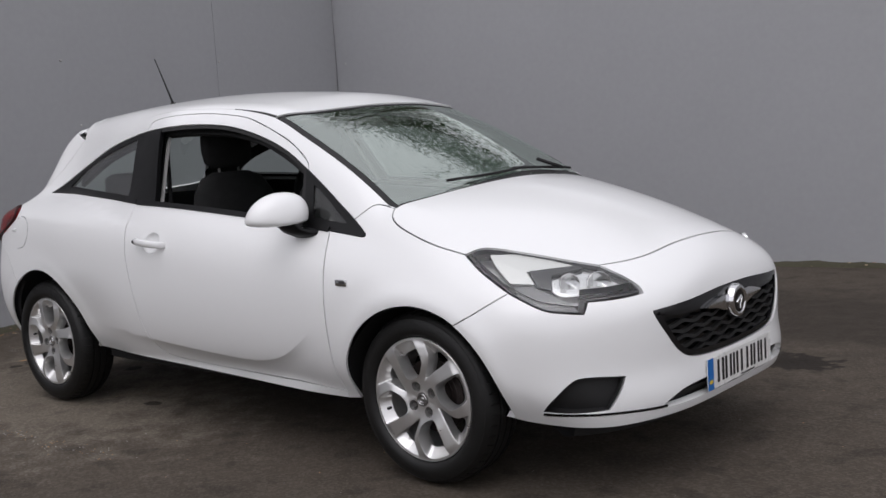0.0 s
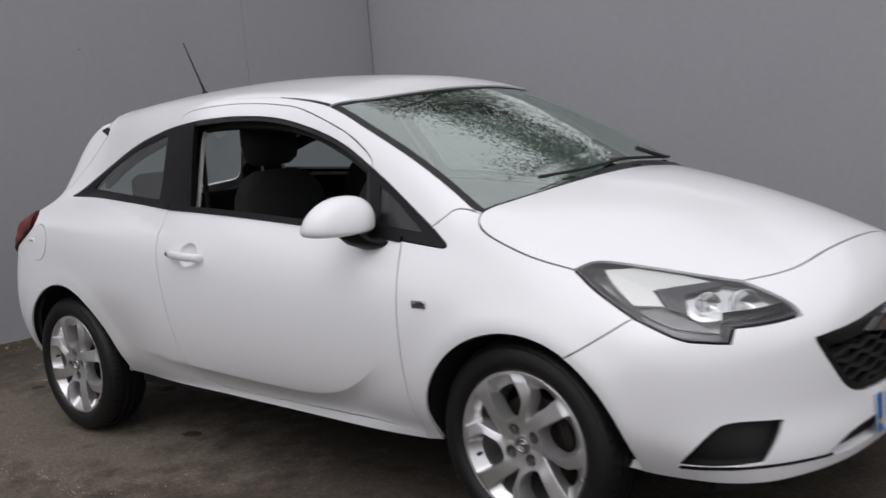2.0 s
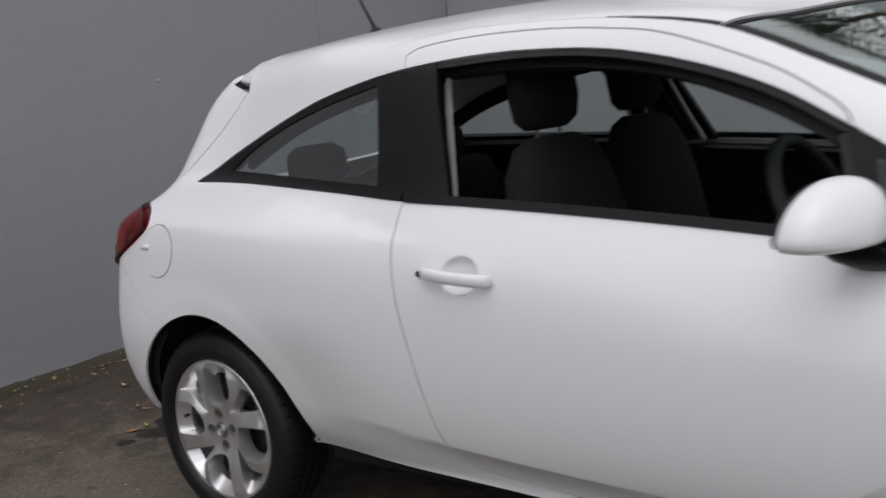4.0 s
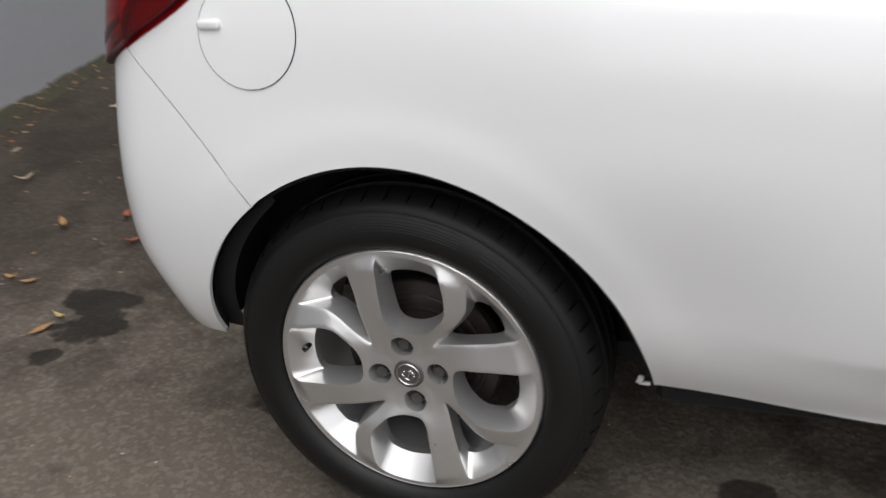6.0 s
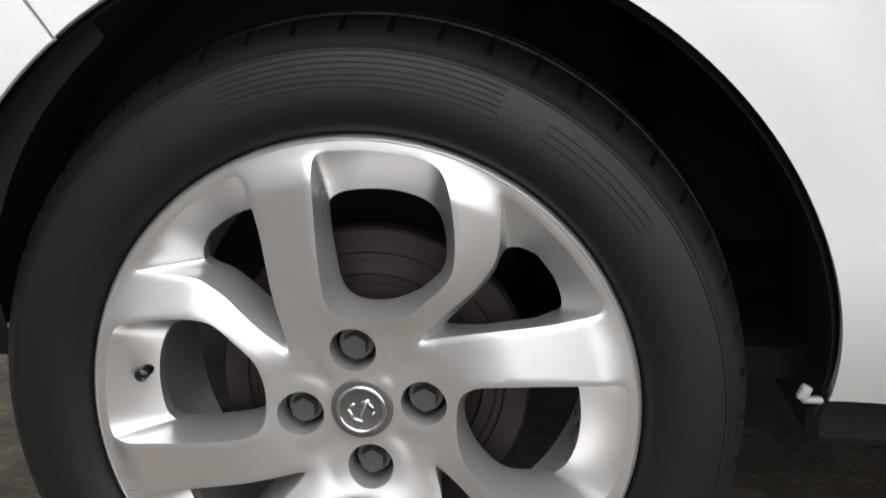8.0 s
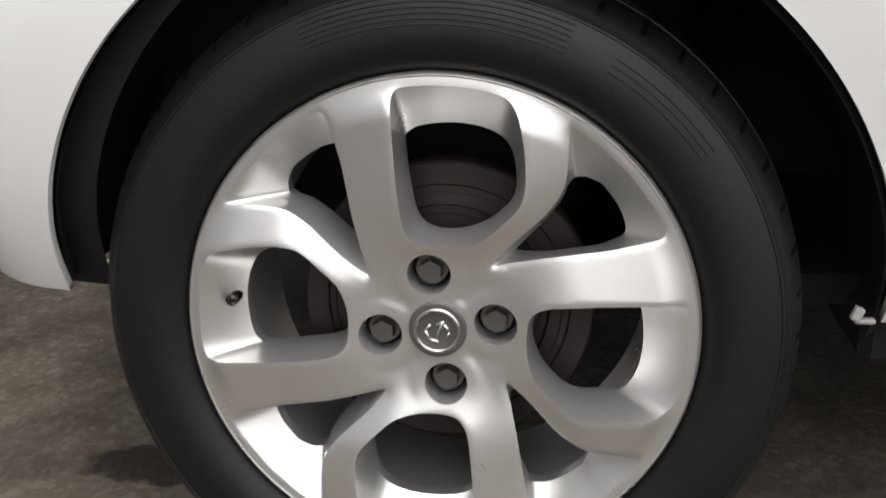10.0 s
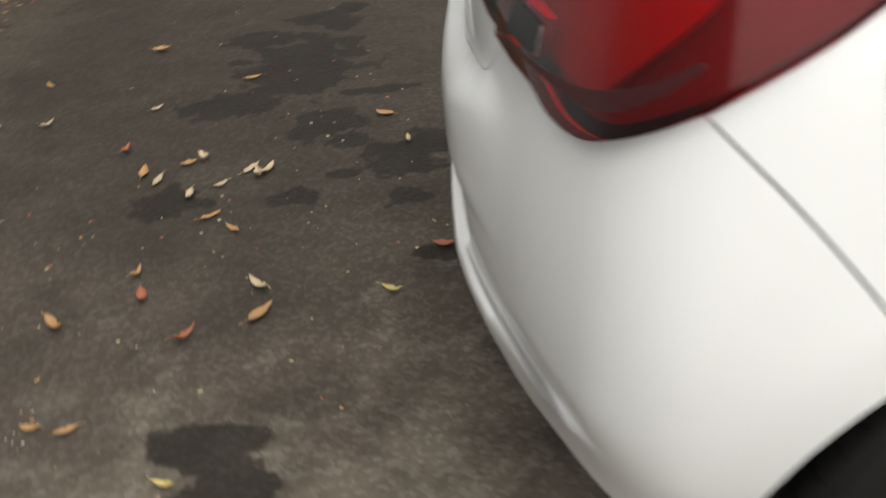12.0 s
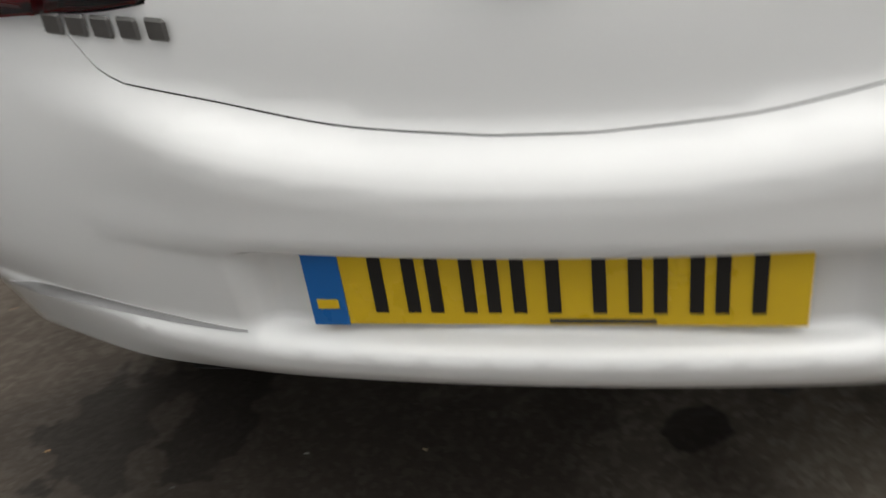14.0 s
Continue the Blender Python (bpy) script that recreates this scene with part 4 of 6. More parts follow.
def spoke_face():
    """The wheel's face as one sheet with eight sharp-edged openings; each spoke's face leans towards its wedge, and walls run back."""
    a = np.linspace(0, 2 * math.pi, 160, endpoint=False)
    ring = np.stack([np.cos(a), np.sin(a)], 1)
    pockets, wedges, backs = [], [], []
    for pairs, rounds, store in ((POCKET, 5, pockets), (WEDGE, 3, wedges)):
        front, back = eased(pairs, 0.018, rounds)
        for k in range(4):
            c, s = math.cos(k * math.pi / 2), math.sin(k * math.pi / 2)
            turn = np.array([[c, -s], [s, c]])
            store.append(front @ turn.T)
            backs.append(back @ turn.T)
    holes = pockets + wedges
    bolts = []
    for k in range(4):
        a = math.pi / 2 * k + math.pi / 2 + radians(7)
        b = np.linspace(0, 2 * math.pi, 24, endpoint=False)
        bolts.append(np.stack([0.2287 * math.cos(a) + 0.085 * np.cos(b), 0.2287 * math.sin(a) + 0.085 * np.sin(b)], 1))
    seeds = np.concatenate([grow(h, 0.014) for h in holes] + [grow(h, 0.030) for h in bolts])
    v, f, loops = cut_sheet(ring * 0.985, [*holes, *bolts], 0.018, seeds)

    def rise(p):
        r = np.linalg.norm(p, axis=1)
        dp, dw = near_edge(pockets, p), near_edge(wedges, p)
        lean = dw / np.maximum(dp + dw, 1e-6) - 0.5
        out = 0.003 + 0.012 * ramp(0.14, 0.60, r) - 0.006 * ramp(0.86, 0.985, r)
        out = out + 0.0095 * lean * ramp(0.20, 0.42, r) * ramp(0.985, 0.86, r)
        soft = np.clip(1 - np.minimum(dp, dw) / 0.014, 0, 1)
        out = out - 0.0009 * soft ** 2
        boss = np.zeros(len(p))
        for b in bolts:
            d = np.linalg.norm(p - b.mean(0), axis=1)
            boss = np.maximum(boss, ramp(0.16, 0.115, d))
        return out - 0.0018 * (1 - boss) * ramp(0.36, 0.22, r) * ramp(0.125, 0.16, r)

    h = rise(v)
    verts = [(x * RIM, -hh, z * RIM) for (x, z), hh in zip(v, h)]
    faces = []
    for t in f:
        a, b, c = (np.array(verts[i]) for i in t)
        faces.append(tuple(map(int, t if np.cross(b - a, c - a)[1] < 0 else t[::-1])))
    sunk = 0.020
    wells = [(b, b.mean(0) + (b - b.mean(0)) * 0.94) for b in bolts]
    for loop, inner in list(zip(holes, backs)) + wells:
        hh = rise(loop)
        k, n = len(verts), len(loop)
        verts.extend((x * RIM, -y, z * RIM) for (x, z), y in zip(loop, hh))
        verts.extend((x * RIM, sunk, z * RIM) for x, z in inner)
        area = np.sum(loop[:, 0] * np.roll(loop[:, 1], -1) - np.roll(loop[:, 0], -1) * loop[:, 1])
        for i in range(n):
            j = (i + 1) % n
            q = (k + i, k + j, k + n + j, k + n + i)
            faces.append(q if area < 0 else q[::-1])
    for inner in backs:
        # the spokes' flanks go on straight into the wheel
        k, n = len(verts), len(inner)
        for y, share in ((sunk, 1.0), (0.036, 1.03)):
            mid = inner.mean(0)
            verts.extend(((mid[0] + (x - mid[0]) * share) * RIM, y, (mid[1] + (z - mid[1]) * share) * RIM) for x, z in inner)
        area = np.sum(inner[:, 0] * np.roll(inner[:, 1], -1) - np.roll(inner[:, 0], -1) * inner[:, 1])
        for i in range(n):
            j = (i + 1) % n
            q = (k + i, k + j, k + n + j, k + n + i)
            faces.append(q if area < 0 else q[::-1])
    return verts, faces


def wheel_bolt():
    bm = bmesh.new()
    bmesh.ops.create_cone(bm, cap_ends=True, segments=6, radius1=0.0112, radius2=0.0104, depth=0.014, matrix=Matrix.Rotation(radians(90), 4, "X"))
    bmesh.ops.create_cone(bm, cap_ends=True, segments=20, radius1=0.0140, radius2=0.0140, depth=0.006, matrix=Matrix.Translation((0, 0.008, 0)) @ Matrix.Rotation(radians(90), 4, "X"))
    return bm


def tyre_mesh(parent):
    """Tread blocks with cross sipes at the shoulders, smooth sidewalls with raised rings."""
    prof = [(0.219, -0.070), (0.2230, -0.0810), (0.2262, -0.0880), (0.232, -0.0940), (0.241, -0.0985), (0.250, -0.1003), (0.259, -0.1000), (0.268, -0.0985), (0.277, -0.0955), (0.2845, -0.0915), (0.2852, -0.0921), (0.2866, -0.0917), (0.2872, -0.0900), (0.292, -0.0865), (0.298, -0.0780), (0.3035, -0.0670)]
    tread = [(0.3070, -0.052), (0.3080, -0.040), (0.3015, -0.039), (0.3015, -0.031), (0.3092, -0.030), (0.3095, -0.004), (0.3020, -0.003)]
    half = prof + tread
    full = half + [(r, -y) for r, y in half[::-1]]
    angles = []
    for i in range(51):
        for off, sunk in ((-0.0026, False), (-0.0019, True), (0.0019, True), (0.0026, False), (0.013, False), (0.022, False)):
            angles.append((2 * math.pi * i / 51 + off / 0.305, sunk))
    steps = len(angles)
    verts, faces = [], []
    for a, sunk in angles:
        for r, y in full:
            rr = r - 0.006 if sunk and r > 0.2995 and abs(y) > 0.050 else r
            verts.append((rr * math.cos(a), y * (0.95 if sunk and 0.2990 < r < 0.306 else 1.0), rr * math.sin(a)))
    n = len(full)
    for i in range(steps):
        j = (i + 1) % steps
        for k in range(n - 1):
            faces.append((i * n + k, i * n + k + 1, j * n + k + 1, j * n + k))
    for radius, first, last in [(0.2600 + 0.0042 * k, 66, 112) for k in range(6)] + [(0.2630 + 0.0055 * k, 36, 58) for k in range(3)]:
        y0 = float(np.interp(radius, [p[0] for p in prof], [p[1] for p in prof]))
        n = 24
        rib_verts, rib_faces = [], []
        for i in range(n + 1):
            a = radians(first + (last - first) * i / n)
            rib_verts.extend((r * math.cos(a), y0 + lift, r * math.sin(a)) for r, lift in ((radius - 0.0010, 0.0006), (radius - 0.0005, -0.0005), (radius + 0.0005, -0.0005), (radius + 0.0010, 0.0006)))
        for i in range(n):
            rib_faces.extend((4 * i + k, 4 * i + k + 1, 4 * i + k + 5, 4 * i + k + 4) for k in range(3))
        rib = link_mesh("rib", rib_verts, rib_faces, RUBBER, parent)
        rib.location = (0, 0.078, 0)
    ob = link_mesh("tyre", verts, [q[::-1] for q in faces], RUBBER, parent, "worn black road tyre")
    bm = bmesh.new()
    bm.from_mesh(ob.data)
    for e in bm.edges:
        e.smooth = not (len(e.link_faces) == 2 and e.calc_face_angle(0) > radians(38))
    bm.to_mesh(ob.data)
    bm.free()
    return ob


def make_wheel():
    verts, faces = spoke_face()
    wheel = link_mesh("wheel", verts, faces, SILVER, None, "silver alloy wheel with four paired spokes")
    me = wheel.data
    bm = bmesh.new()
    bm.from_mesh(me)
    bmesh.ops.remove_doubles(bm, verts=bm.verts, dist=2e-4)
    for e in bm.edges:
        e.smooth = not (len(e.link_faces) == 2 and e.calc_face_angle(0) > radians(30))
    bm.to_mesh(me)
    bm.free()
    barrel = lathe([(0.2200, 0.010), (0.2222, 0.002), (0.2222, -0.0050), (0.2210, -0.0082), (0.2193, -0.0094), (0.2174, -0.0088), (0.2150, -0.0060), (0.2100, 0.004), (0.2010, 0.022), (0.1910, 0.034), (0.1870, 0.042), (0.1850, 0.150), (0.2120, 0.170), (0.2150, 0.168), (0.2050, 0.060), (0.2180, 0.02)], 120, closed=True)
    part("rim_barrel", barrel, SILVER, wheel, smooth=40)
    tyre = tyre_mesh(wheel)
    tyre.matrix_parent_inverse = Matrix()
    tyre.location = (0, 0.078, 0)
    disc = lathe([(0.0, 0.040), (0.072, 0.040), (0.076, 0.046), (0.078, 0.062), (0.084, 0.062), (0.086, 0.0655), (0.092, 0.0655), (0.094, 0.062), (0.104, 0.062), (0.106, 0.064), (0.111, 0.064), (0.113, 0.062), (0.118, 0.062), (0.132, 0.0605), (0.134, 0.063), (0.134, 0.082), (0.06, 0.082), (0.0, 0.082)], 64)
    part("brake_drum", disc, STEEL, wheel, "rust-browned brake drum", smooth=35)
    cap = lathe([(0.0, -0.0060), (0.0190, -0.0060), (0.0215, -0.0070), (0.0245, -0.0062), (0.0258, -0.002), (0.0262, 0.012)], 48)
    part("centre_cap", cap, CAP_GREY, wheel, "dull grey centre cap with a raised ring emblem", smooth=40)
    ring = lathe([(0.0172, -0.0062), (0.0176, -0.0082), (0.0190, -0.0088), (0.0203, -0.0080), (0.0206, -0.0060)], 48)
    part("cap_ring", ring, CHROME, wheel, smooth=60)
    bm = bmesh.new()
    for x, z, w, h, turn in ((-0.008, 0.003, 0.0075, 0.0035, 40), (-0.0085, -0.004, 0.010, 0.0035, -62), (-0.003, -0.009, 0.009, 0.003, -15), (0.003, 0.007, 0.009, 0.0030, 20), (0.002, 0.001, 0.016, 0.0032, 68), (0.0085, 0.003, 0.008, 0.003, -50), (0.009, -0.004, 0.007, 0.003, 55)):
        box(bm, (x, -0.0068, z), (w, 0.0030, h), 0.0012, 1, turn=Matrix.Rotation(radians(-turn), 4, "Y"))
    part("cap_emblem", bm, CHROME, wheel, smooth=50)
    for k in range(4):
        a = math.pi / 2 * k + math.pi / 2 + radians(7)
        b = part("wheel_bolt", wheel_bolt(), BOLT_STEEL, wheel, smooth=30)
        b.location = (0.0502 * math.cos(a), 0.009, 0.0502 * math.sin(a))
    bm = tube([(0, 0.02, 0), (0, 0.004, 0), (0, -0.010, 0)], 0.0055, 10)
    v = part("valve_cap", bm, GLOSS_BLACK, wheel, smooth=50)
    v.location = (-0.184, 0.010, 0.020)
    return wheel


HUB_Y = -0.802
first = make_wheel()
first.parent = car
first.location = (-WHEEL_X, HUB_Y, WHEEL_R)
for x, left, spin in ((WHEEL_X, False, -24), (-WHEEL_X, True, 30), (WHEEL_X, True, 10)):
    copy_thing(first, pose(x, -HUB_Y if left else HUB_Y, WHEEL_R, 0, spin, 180 if left else 0))


# ---- wheel houses and underbody ----
def wheel_house(x, rx, rz, cz, reach, parent):
    bm = bmesh.new()
    n, cols = 40, (-0.845, -0.80, -0.70, -0.55, -0.48)
    rows = []
    for i in range(n + 1):
        a = math.pi * (-0.02 + (0.02 + reach) * i / n)
        at = (x + (rx - 0.004) * math.cos(a), cz + (rz - 0.004) * math.sin(a))
        skin = meet([(at[0], -0.4, at[1])], [(0.0, -1.0, 0.0)], 0.006)[0][1]
        rows.append([bm.verts.new((x + (rx - 0.004 + (0.012 if k else 0)) * math.cos(a), max(y, skin + 0.02 * k), cz + (rz - 0.004 + (0.012 if k else 0)) * math.sin(a))) for k, y in enumerate(cols)])
    for a, b in zip(rows, rows[1:]):
        for k in range(len(cols) - 1):
            bm.faces.new((a[k], b[k], b[k + 1], a[k + 1]))
    hub = bm.verts.new((x, cols[-1], cz))
    for a, b in zip(rows, rows[1:]):
        bm.faces.new((a[-1], b[-1], hub))
    return part("wheel_house", bm, LINER, parent, "black plastic wheel arch liner", smooth=50)


for x, rx, rz, cz, reach in ((1.259, 0.350, 0.352, 0.295, 1.01), (-1.243, 0.365, 0.374, 0.305, 0.98)):
    h = wheel_house(x, rx, rz, cz, reach, car)
    twin = h.copy()
    scene.collection.objects.link(twin)
    twin.scale = (1, -1, 1)
for sy in (1, -1):
    bm = bmesh.new()
    box(bm, (-0.897, -0.752 * sy, 0.314), (0.009, 0.008, 0.013), 0.002, 2, turn=Matrix.Rotation(radians(24), 4, "Y"))
    box(bm, (-0.890, -0.750 * sy, 0.307), (0.018, 0.008, 0.005), 0.0015, 1)
    part("arch_clip", bm, BELT_GREY, car, "pale clip at the arch liner's foot", smooth=50)
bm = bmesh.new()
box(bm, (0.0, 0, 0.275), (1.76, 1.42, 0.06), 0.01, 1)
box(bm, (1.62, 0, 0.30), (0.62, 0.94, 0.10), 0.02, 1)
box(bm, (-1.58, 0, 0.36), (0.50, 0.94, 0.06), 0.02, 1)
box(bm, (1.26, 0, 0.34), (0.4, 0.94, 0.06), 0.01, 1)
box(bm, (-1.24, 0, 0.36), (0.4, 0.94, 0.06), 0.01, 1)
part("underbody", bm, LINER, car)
bm = tube([(-1.55, -0.26, 0.26), (-1.64, -0.26, 0.25), (-1.72, -0.26, 0.245)], 0.024, 14)
part("exhaust_pipe", bm, SOFT_BLACK, car, smooth=40)


# ---- glass, trim and openings of the sides ----
def strip(name, chart, points, width, mat, parent, deep=-0.004, flip=False, thick=0.008, label=""):
    """A moulding laid along a line on the skin."""
    mid = flow(chart.flat(np.asarray(points, float)) if len(points[0]) == 3 else np.asarray(points, float), 0.02)
    t = np.gradient(mid, axis=0)
    n = np.stack([-t[:, 1], t[:, 0]], 1) / np.maximum(np.linalg.norm(t, axis=1), 1e-9)[:, None]
    w = width if np.ndim(width) else np.full(len(mid), width)
    out = np.concatenate([mid + n * np.interp(np.linspace(0, 1, len(mid)), np.linspace(0, 1, len(w)), w)[:, None] / 2, (mid - n * np.interp(np.linspace(0, 1, len(mid)), np.linspace(0, 1, len(w)), w)[:, None] / 2)[::-1]])
    return panel(name, chart, chart.skin(out), mat, parent, gap=0, flange=thick, step=0.03, deep=deep, flip=flip, label=label)


def side_trim(flip):
    door = doors[1] if flip else doors[0]
    # black quarter-window surround, glass and pillar cover
    quarter = chain(glass_foot_rear, glass_top_rear, line(SIDE, [(-0.55, 1.326), (-0.535, 1.25), (-0.50, 1.12), (-0.462, 1.001)]))
    pane = chain(line(SIDE, [(-0.585, 1.035), (-0.80, 1.047), (-1.10, 1.064), (-1.34, 1.077)]), line(SIDE, [(-1.34, 1.077), (-1.25, 1.135), (-1.10, 1.192), (-0.90, 1.246), (-0.66, 1.292)]), line(SIDE, [(-0.66, 1.292), (-0.645, 1.24), (-0.60, 1.09), (-0.585, 1.035)]))
    panel("window_surround", SIDE, quarter, BLACK_TRIM, car, holes=[pane], gap=0.001, flange=0.02, step=0.03, deep=0.004, flip=flip, label="black rear quarter window surround")
    panel("quarter_window", SIDE, pane, GLASS_SIDE, car, gap=-0.002, flange=0, step=0.05, deep=0.008, flip=flip)
    cover = chain(line(SIDE, [(-0.462, 1.004), (-0.50, 1.12), (-0.535, 1.25), (-0.548, 1.322)]), line(SIDE, [(-0.548, 1.322), (-0.50, 1.329), (-0.43, 1.333)]), line(SIDE, [(-0.43, 1.333), (-0.40, 1.24), (-0.345, 1.10), (-0.305, 0.996)]), line(SIDE, [(-0.305, 0.996), (-0.40, 1.0), (-0.462, 1.004)]))
    panel("pillar_cover", SIDE, cover, BLACK_TRIM, door, gap=0.0015, flange=0.02, step=0.03, deep=0.002, flip=flip, label="satin black door pillar cover")
    fore = chain(line(SIDE, [(0.805, 0.897), (0.735, 0.905), (0.655, 0.914)]), line(SIDE, [(0.655, 0.914), (0.63, 1.0), (0.597, 1.122)]), line(SIDE, [(0.597, 1.122), (0.610, 1.120), (0.72, 1.054), (0.832, 0.983), (0.912, 0.934)]), glass_tip)
    corner_pane = chain(line(SIDE, [(0.695, 0.945), (0.672, 1.02), (0.66, 1.062)]), line(SIDE, [(0.66, 1.062), (0.72, 1.027), (0.80, 0.972), (0.873, 0.922)]), line(SIDE, [(0.873, 0.922), (0.80, 0.93), (0.695, 0.945)]))
    panel("corner_trim", SIDE, fore, BLACK_TRIM, car, holes=[corner_pane], gap=0.001, flange=0.02, step=0.025, deep=0.003, flip=flip, label="black corner window trim")
    panel("corner_window", SIDE, corner_pane, GLASS_CORNER, car, gap=-0.002, flange=0, step=0.04, deep=0.007, flip=flip)
    panel("corner_backing", SIDE, corner_pane, SOFT_BLACK, car, gap=-0.01, flange=0, step=0.05, deep=0.05, flip=flip)
    # belt moulding and the frame's rubber
    strip("belt_moulding", SIDE, [(0.80, 0.901), (0.735, 0.909), (0.412, 0.945), (0.08, 0.975), (-0.25, 0.999), (-0.46, 1.009)], 0.020, BLACK_TRIM, door, deep=-0.005, flip=flip)
    strip("belt_moulding", SIDE, [(-0.47, 1.010), (-0.80, 1.030), (-1.15, 1.048), (-1.43, 1.058)], 0.019, BLACK_TRIM, car, deep=-0.004, flip=flip)
    strip("window_rubber", SIDE, [(-0.43, 1.324), (-0.15, 1.326), (0.07, 1.306), (0.278, 1.258), (0.456, 1.194), (0.60, 1.116)], 0.014, SOFT_BLACK, door, deep=0.006, flip=flip)
    strip("window_rubber", SIDE, [(0.655, 0.914), (0.63, 1.0), (0.602, 1.11)], 0.03, SOFT_BLACK, door, deep=0.004, flip=flip)
    if flip:
        inner = chain(glass_foot_door, glass_top_door)
        panel("door_window", SIDE, chain(line(SIDE, [(0.65, 0.913), (0.412, 0.937), (0.08, 0.966), (-0.31, 0.993)]), line(SIDE, [(-0.31, 0.993), (-0.40, 1.24), (-0.43, 1.33)]), line(SIDE, [(-0.43, 1.33), (-0.15, 1.334), (0.07, 1.314), (0.278, 1.266), (0.456, 1.202), (0.60, 1.122)])), GLASS_SIDE, door, gap=0.001, flange=0, step=0.06, deep=0.015, flip=True)
    # handle: scooped cup, bar and lock
    cup = scoop
    mid = cup.mean(0)
    sy = -1 if flip else 1
    bm = bmesh.new()
    rings = []
    for k, (scale, lift) in enumerate(((1.05, -0.0012), (0.99, -0.0016), (0.93, -0.006), (0.80, -0.013), (0.55, -0.019), (0.25, -0.021))):
        rings.append([bm.verts.new((mid[0] + (p[0] - mid[0]) * scale, sy * (mid[1] + (p[1] - mid[1]) * scale - lift), mid[2] + (p[2] - mid[2]) * scale)) for p in cup])
    for a, b in zip(rings, rings[1:]):
        for i in range(len(cup)):
            j = (i + 1) % len(cup)
            bm.faces.new((a[i], a[j], b[j], b[i]))
    bm.faces.new(rings[-1])
    bmesh.ops.recalc_face_normals(bm, faces=bm.faces)
    handle = part("door_handle", bm, WHITE, door, "white pull handle over a scooped cup", smooth=60)
    y0 = SIDE.skin([(-0.24, 0.836)])[0][1]
    bm = bmesh.new()
    path = [(-0.345, 0.004), (-0.335, 0.020), (-0.30, 0.030), (-0.24, 0.034), (-0.18, 0.031), (-0.145, 0.022), (-0.135, 0.006)]
    ringset = []
    for i, (x, out) in enumerate(path):
        hz, hy = (0.0155, 0.010) if 0 < i < 6 else (0.013, 0.008)
        ringset.append([bm.verts.new((x, sy * (y0 - out - hy * math.cos(a)), 0.838 - 0.07 * (x + 0.24) + hz * math.sin(a))) for a in np.linspace(0, 2 * math.pi, 14, endpoint=False)])
    for a, b in zip(ringset, ringset[1:]):
        for i in range(14):
            bm.faces.new((a[i], a[(i + 1) % 14], b[(i + 1) % 14], b[i]))
    bm.faces.new(ringset[0])
    bm.faces.new(ringset[-1])
    bmesh.ops.recalc_face_normals(bm, faces=bm.faces)
    part("handle_bar", bm, WHITE, handle, smooth=50)
    bm = lathe([(0.0, -0.003), (0.007, -0.003), (0.0085, 0.0)], 14)
    lock = part("lock", bm, SOFT_BLACK, handle, smooth=40)
    lock.location, lock.rotation_euler = (-0.332, sy * (y0 - 0.029), 0.844), (0, 0, 0 if not flip else math.pi)
    # side badge
    y1 = SIDE.skin([(0.93, 0.714)])[0][1]
    bm = bmesh.new()
    box(bm, (0.93, sy * (y1 - 0.003), 0.714), (0.058, 0.008, 0.024), 0.003, 2)
    badge = part("side_badge", bm, CHROME, car, "small chrome side badge", smooth=40)
    bm = bmesh.new()
    box(bm, (0.937, sy * (y1 - 0.0075), 0.716), (0.030, 0.003, 0.012), 0.001, 1)
    part("badge_inlay", bm, LAMP_GREY, badge)


for f in (False, True):
    side_trim(f)


# fuel flap on the right flank: a proud disc with a thin dark rim and a finger tab
def fuel_flap():
    a = np.linspace(0, 2 * math.pi, 64, endpoint=False)
    ring = SIDE.skin(np.stack([-1.440 + 0.0785 * np.cos(a), 0.862 + 0.0785 * np.sin(a)], 1))
    rim = SIDE.skin(np.stack([-1.440 + 0.0802 * np.cos(a), 0.862 + 0.0802 * np.sin(a)], 1))
    panel("fuel_flap_gap", SIDE, rim, GLOSS_BLACK, car, gap=0, flange=0, step=0.02, deep=-0.0008)
    flap = panel("fuel_flap", SIDE, ring, WHITE, car, gap=0, flange=0.004, step=0.012, deep=-0.0022, label="round white fuel flap")
    y = SIDE.skin([(-1.498, 0.874)])[0][1]
    bm = bmesh.new()
    box(bm, (-1.499, y - 0.004, 0.874), (0.038, 0.012, 0.015), 0.005, 3)
    part("finger_tab", bm, WHITE, flap, smooth=50)


fuel_flap()


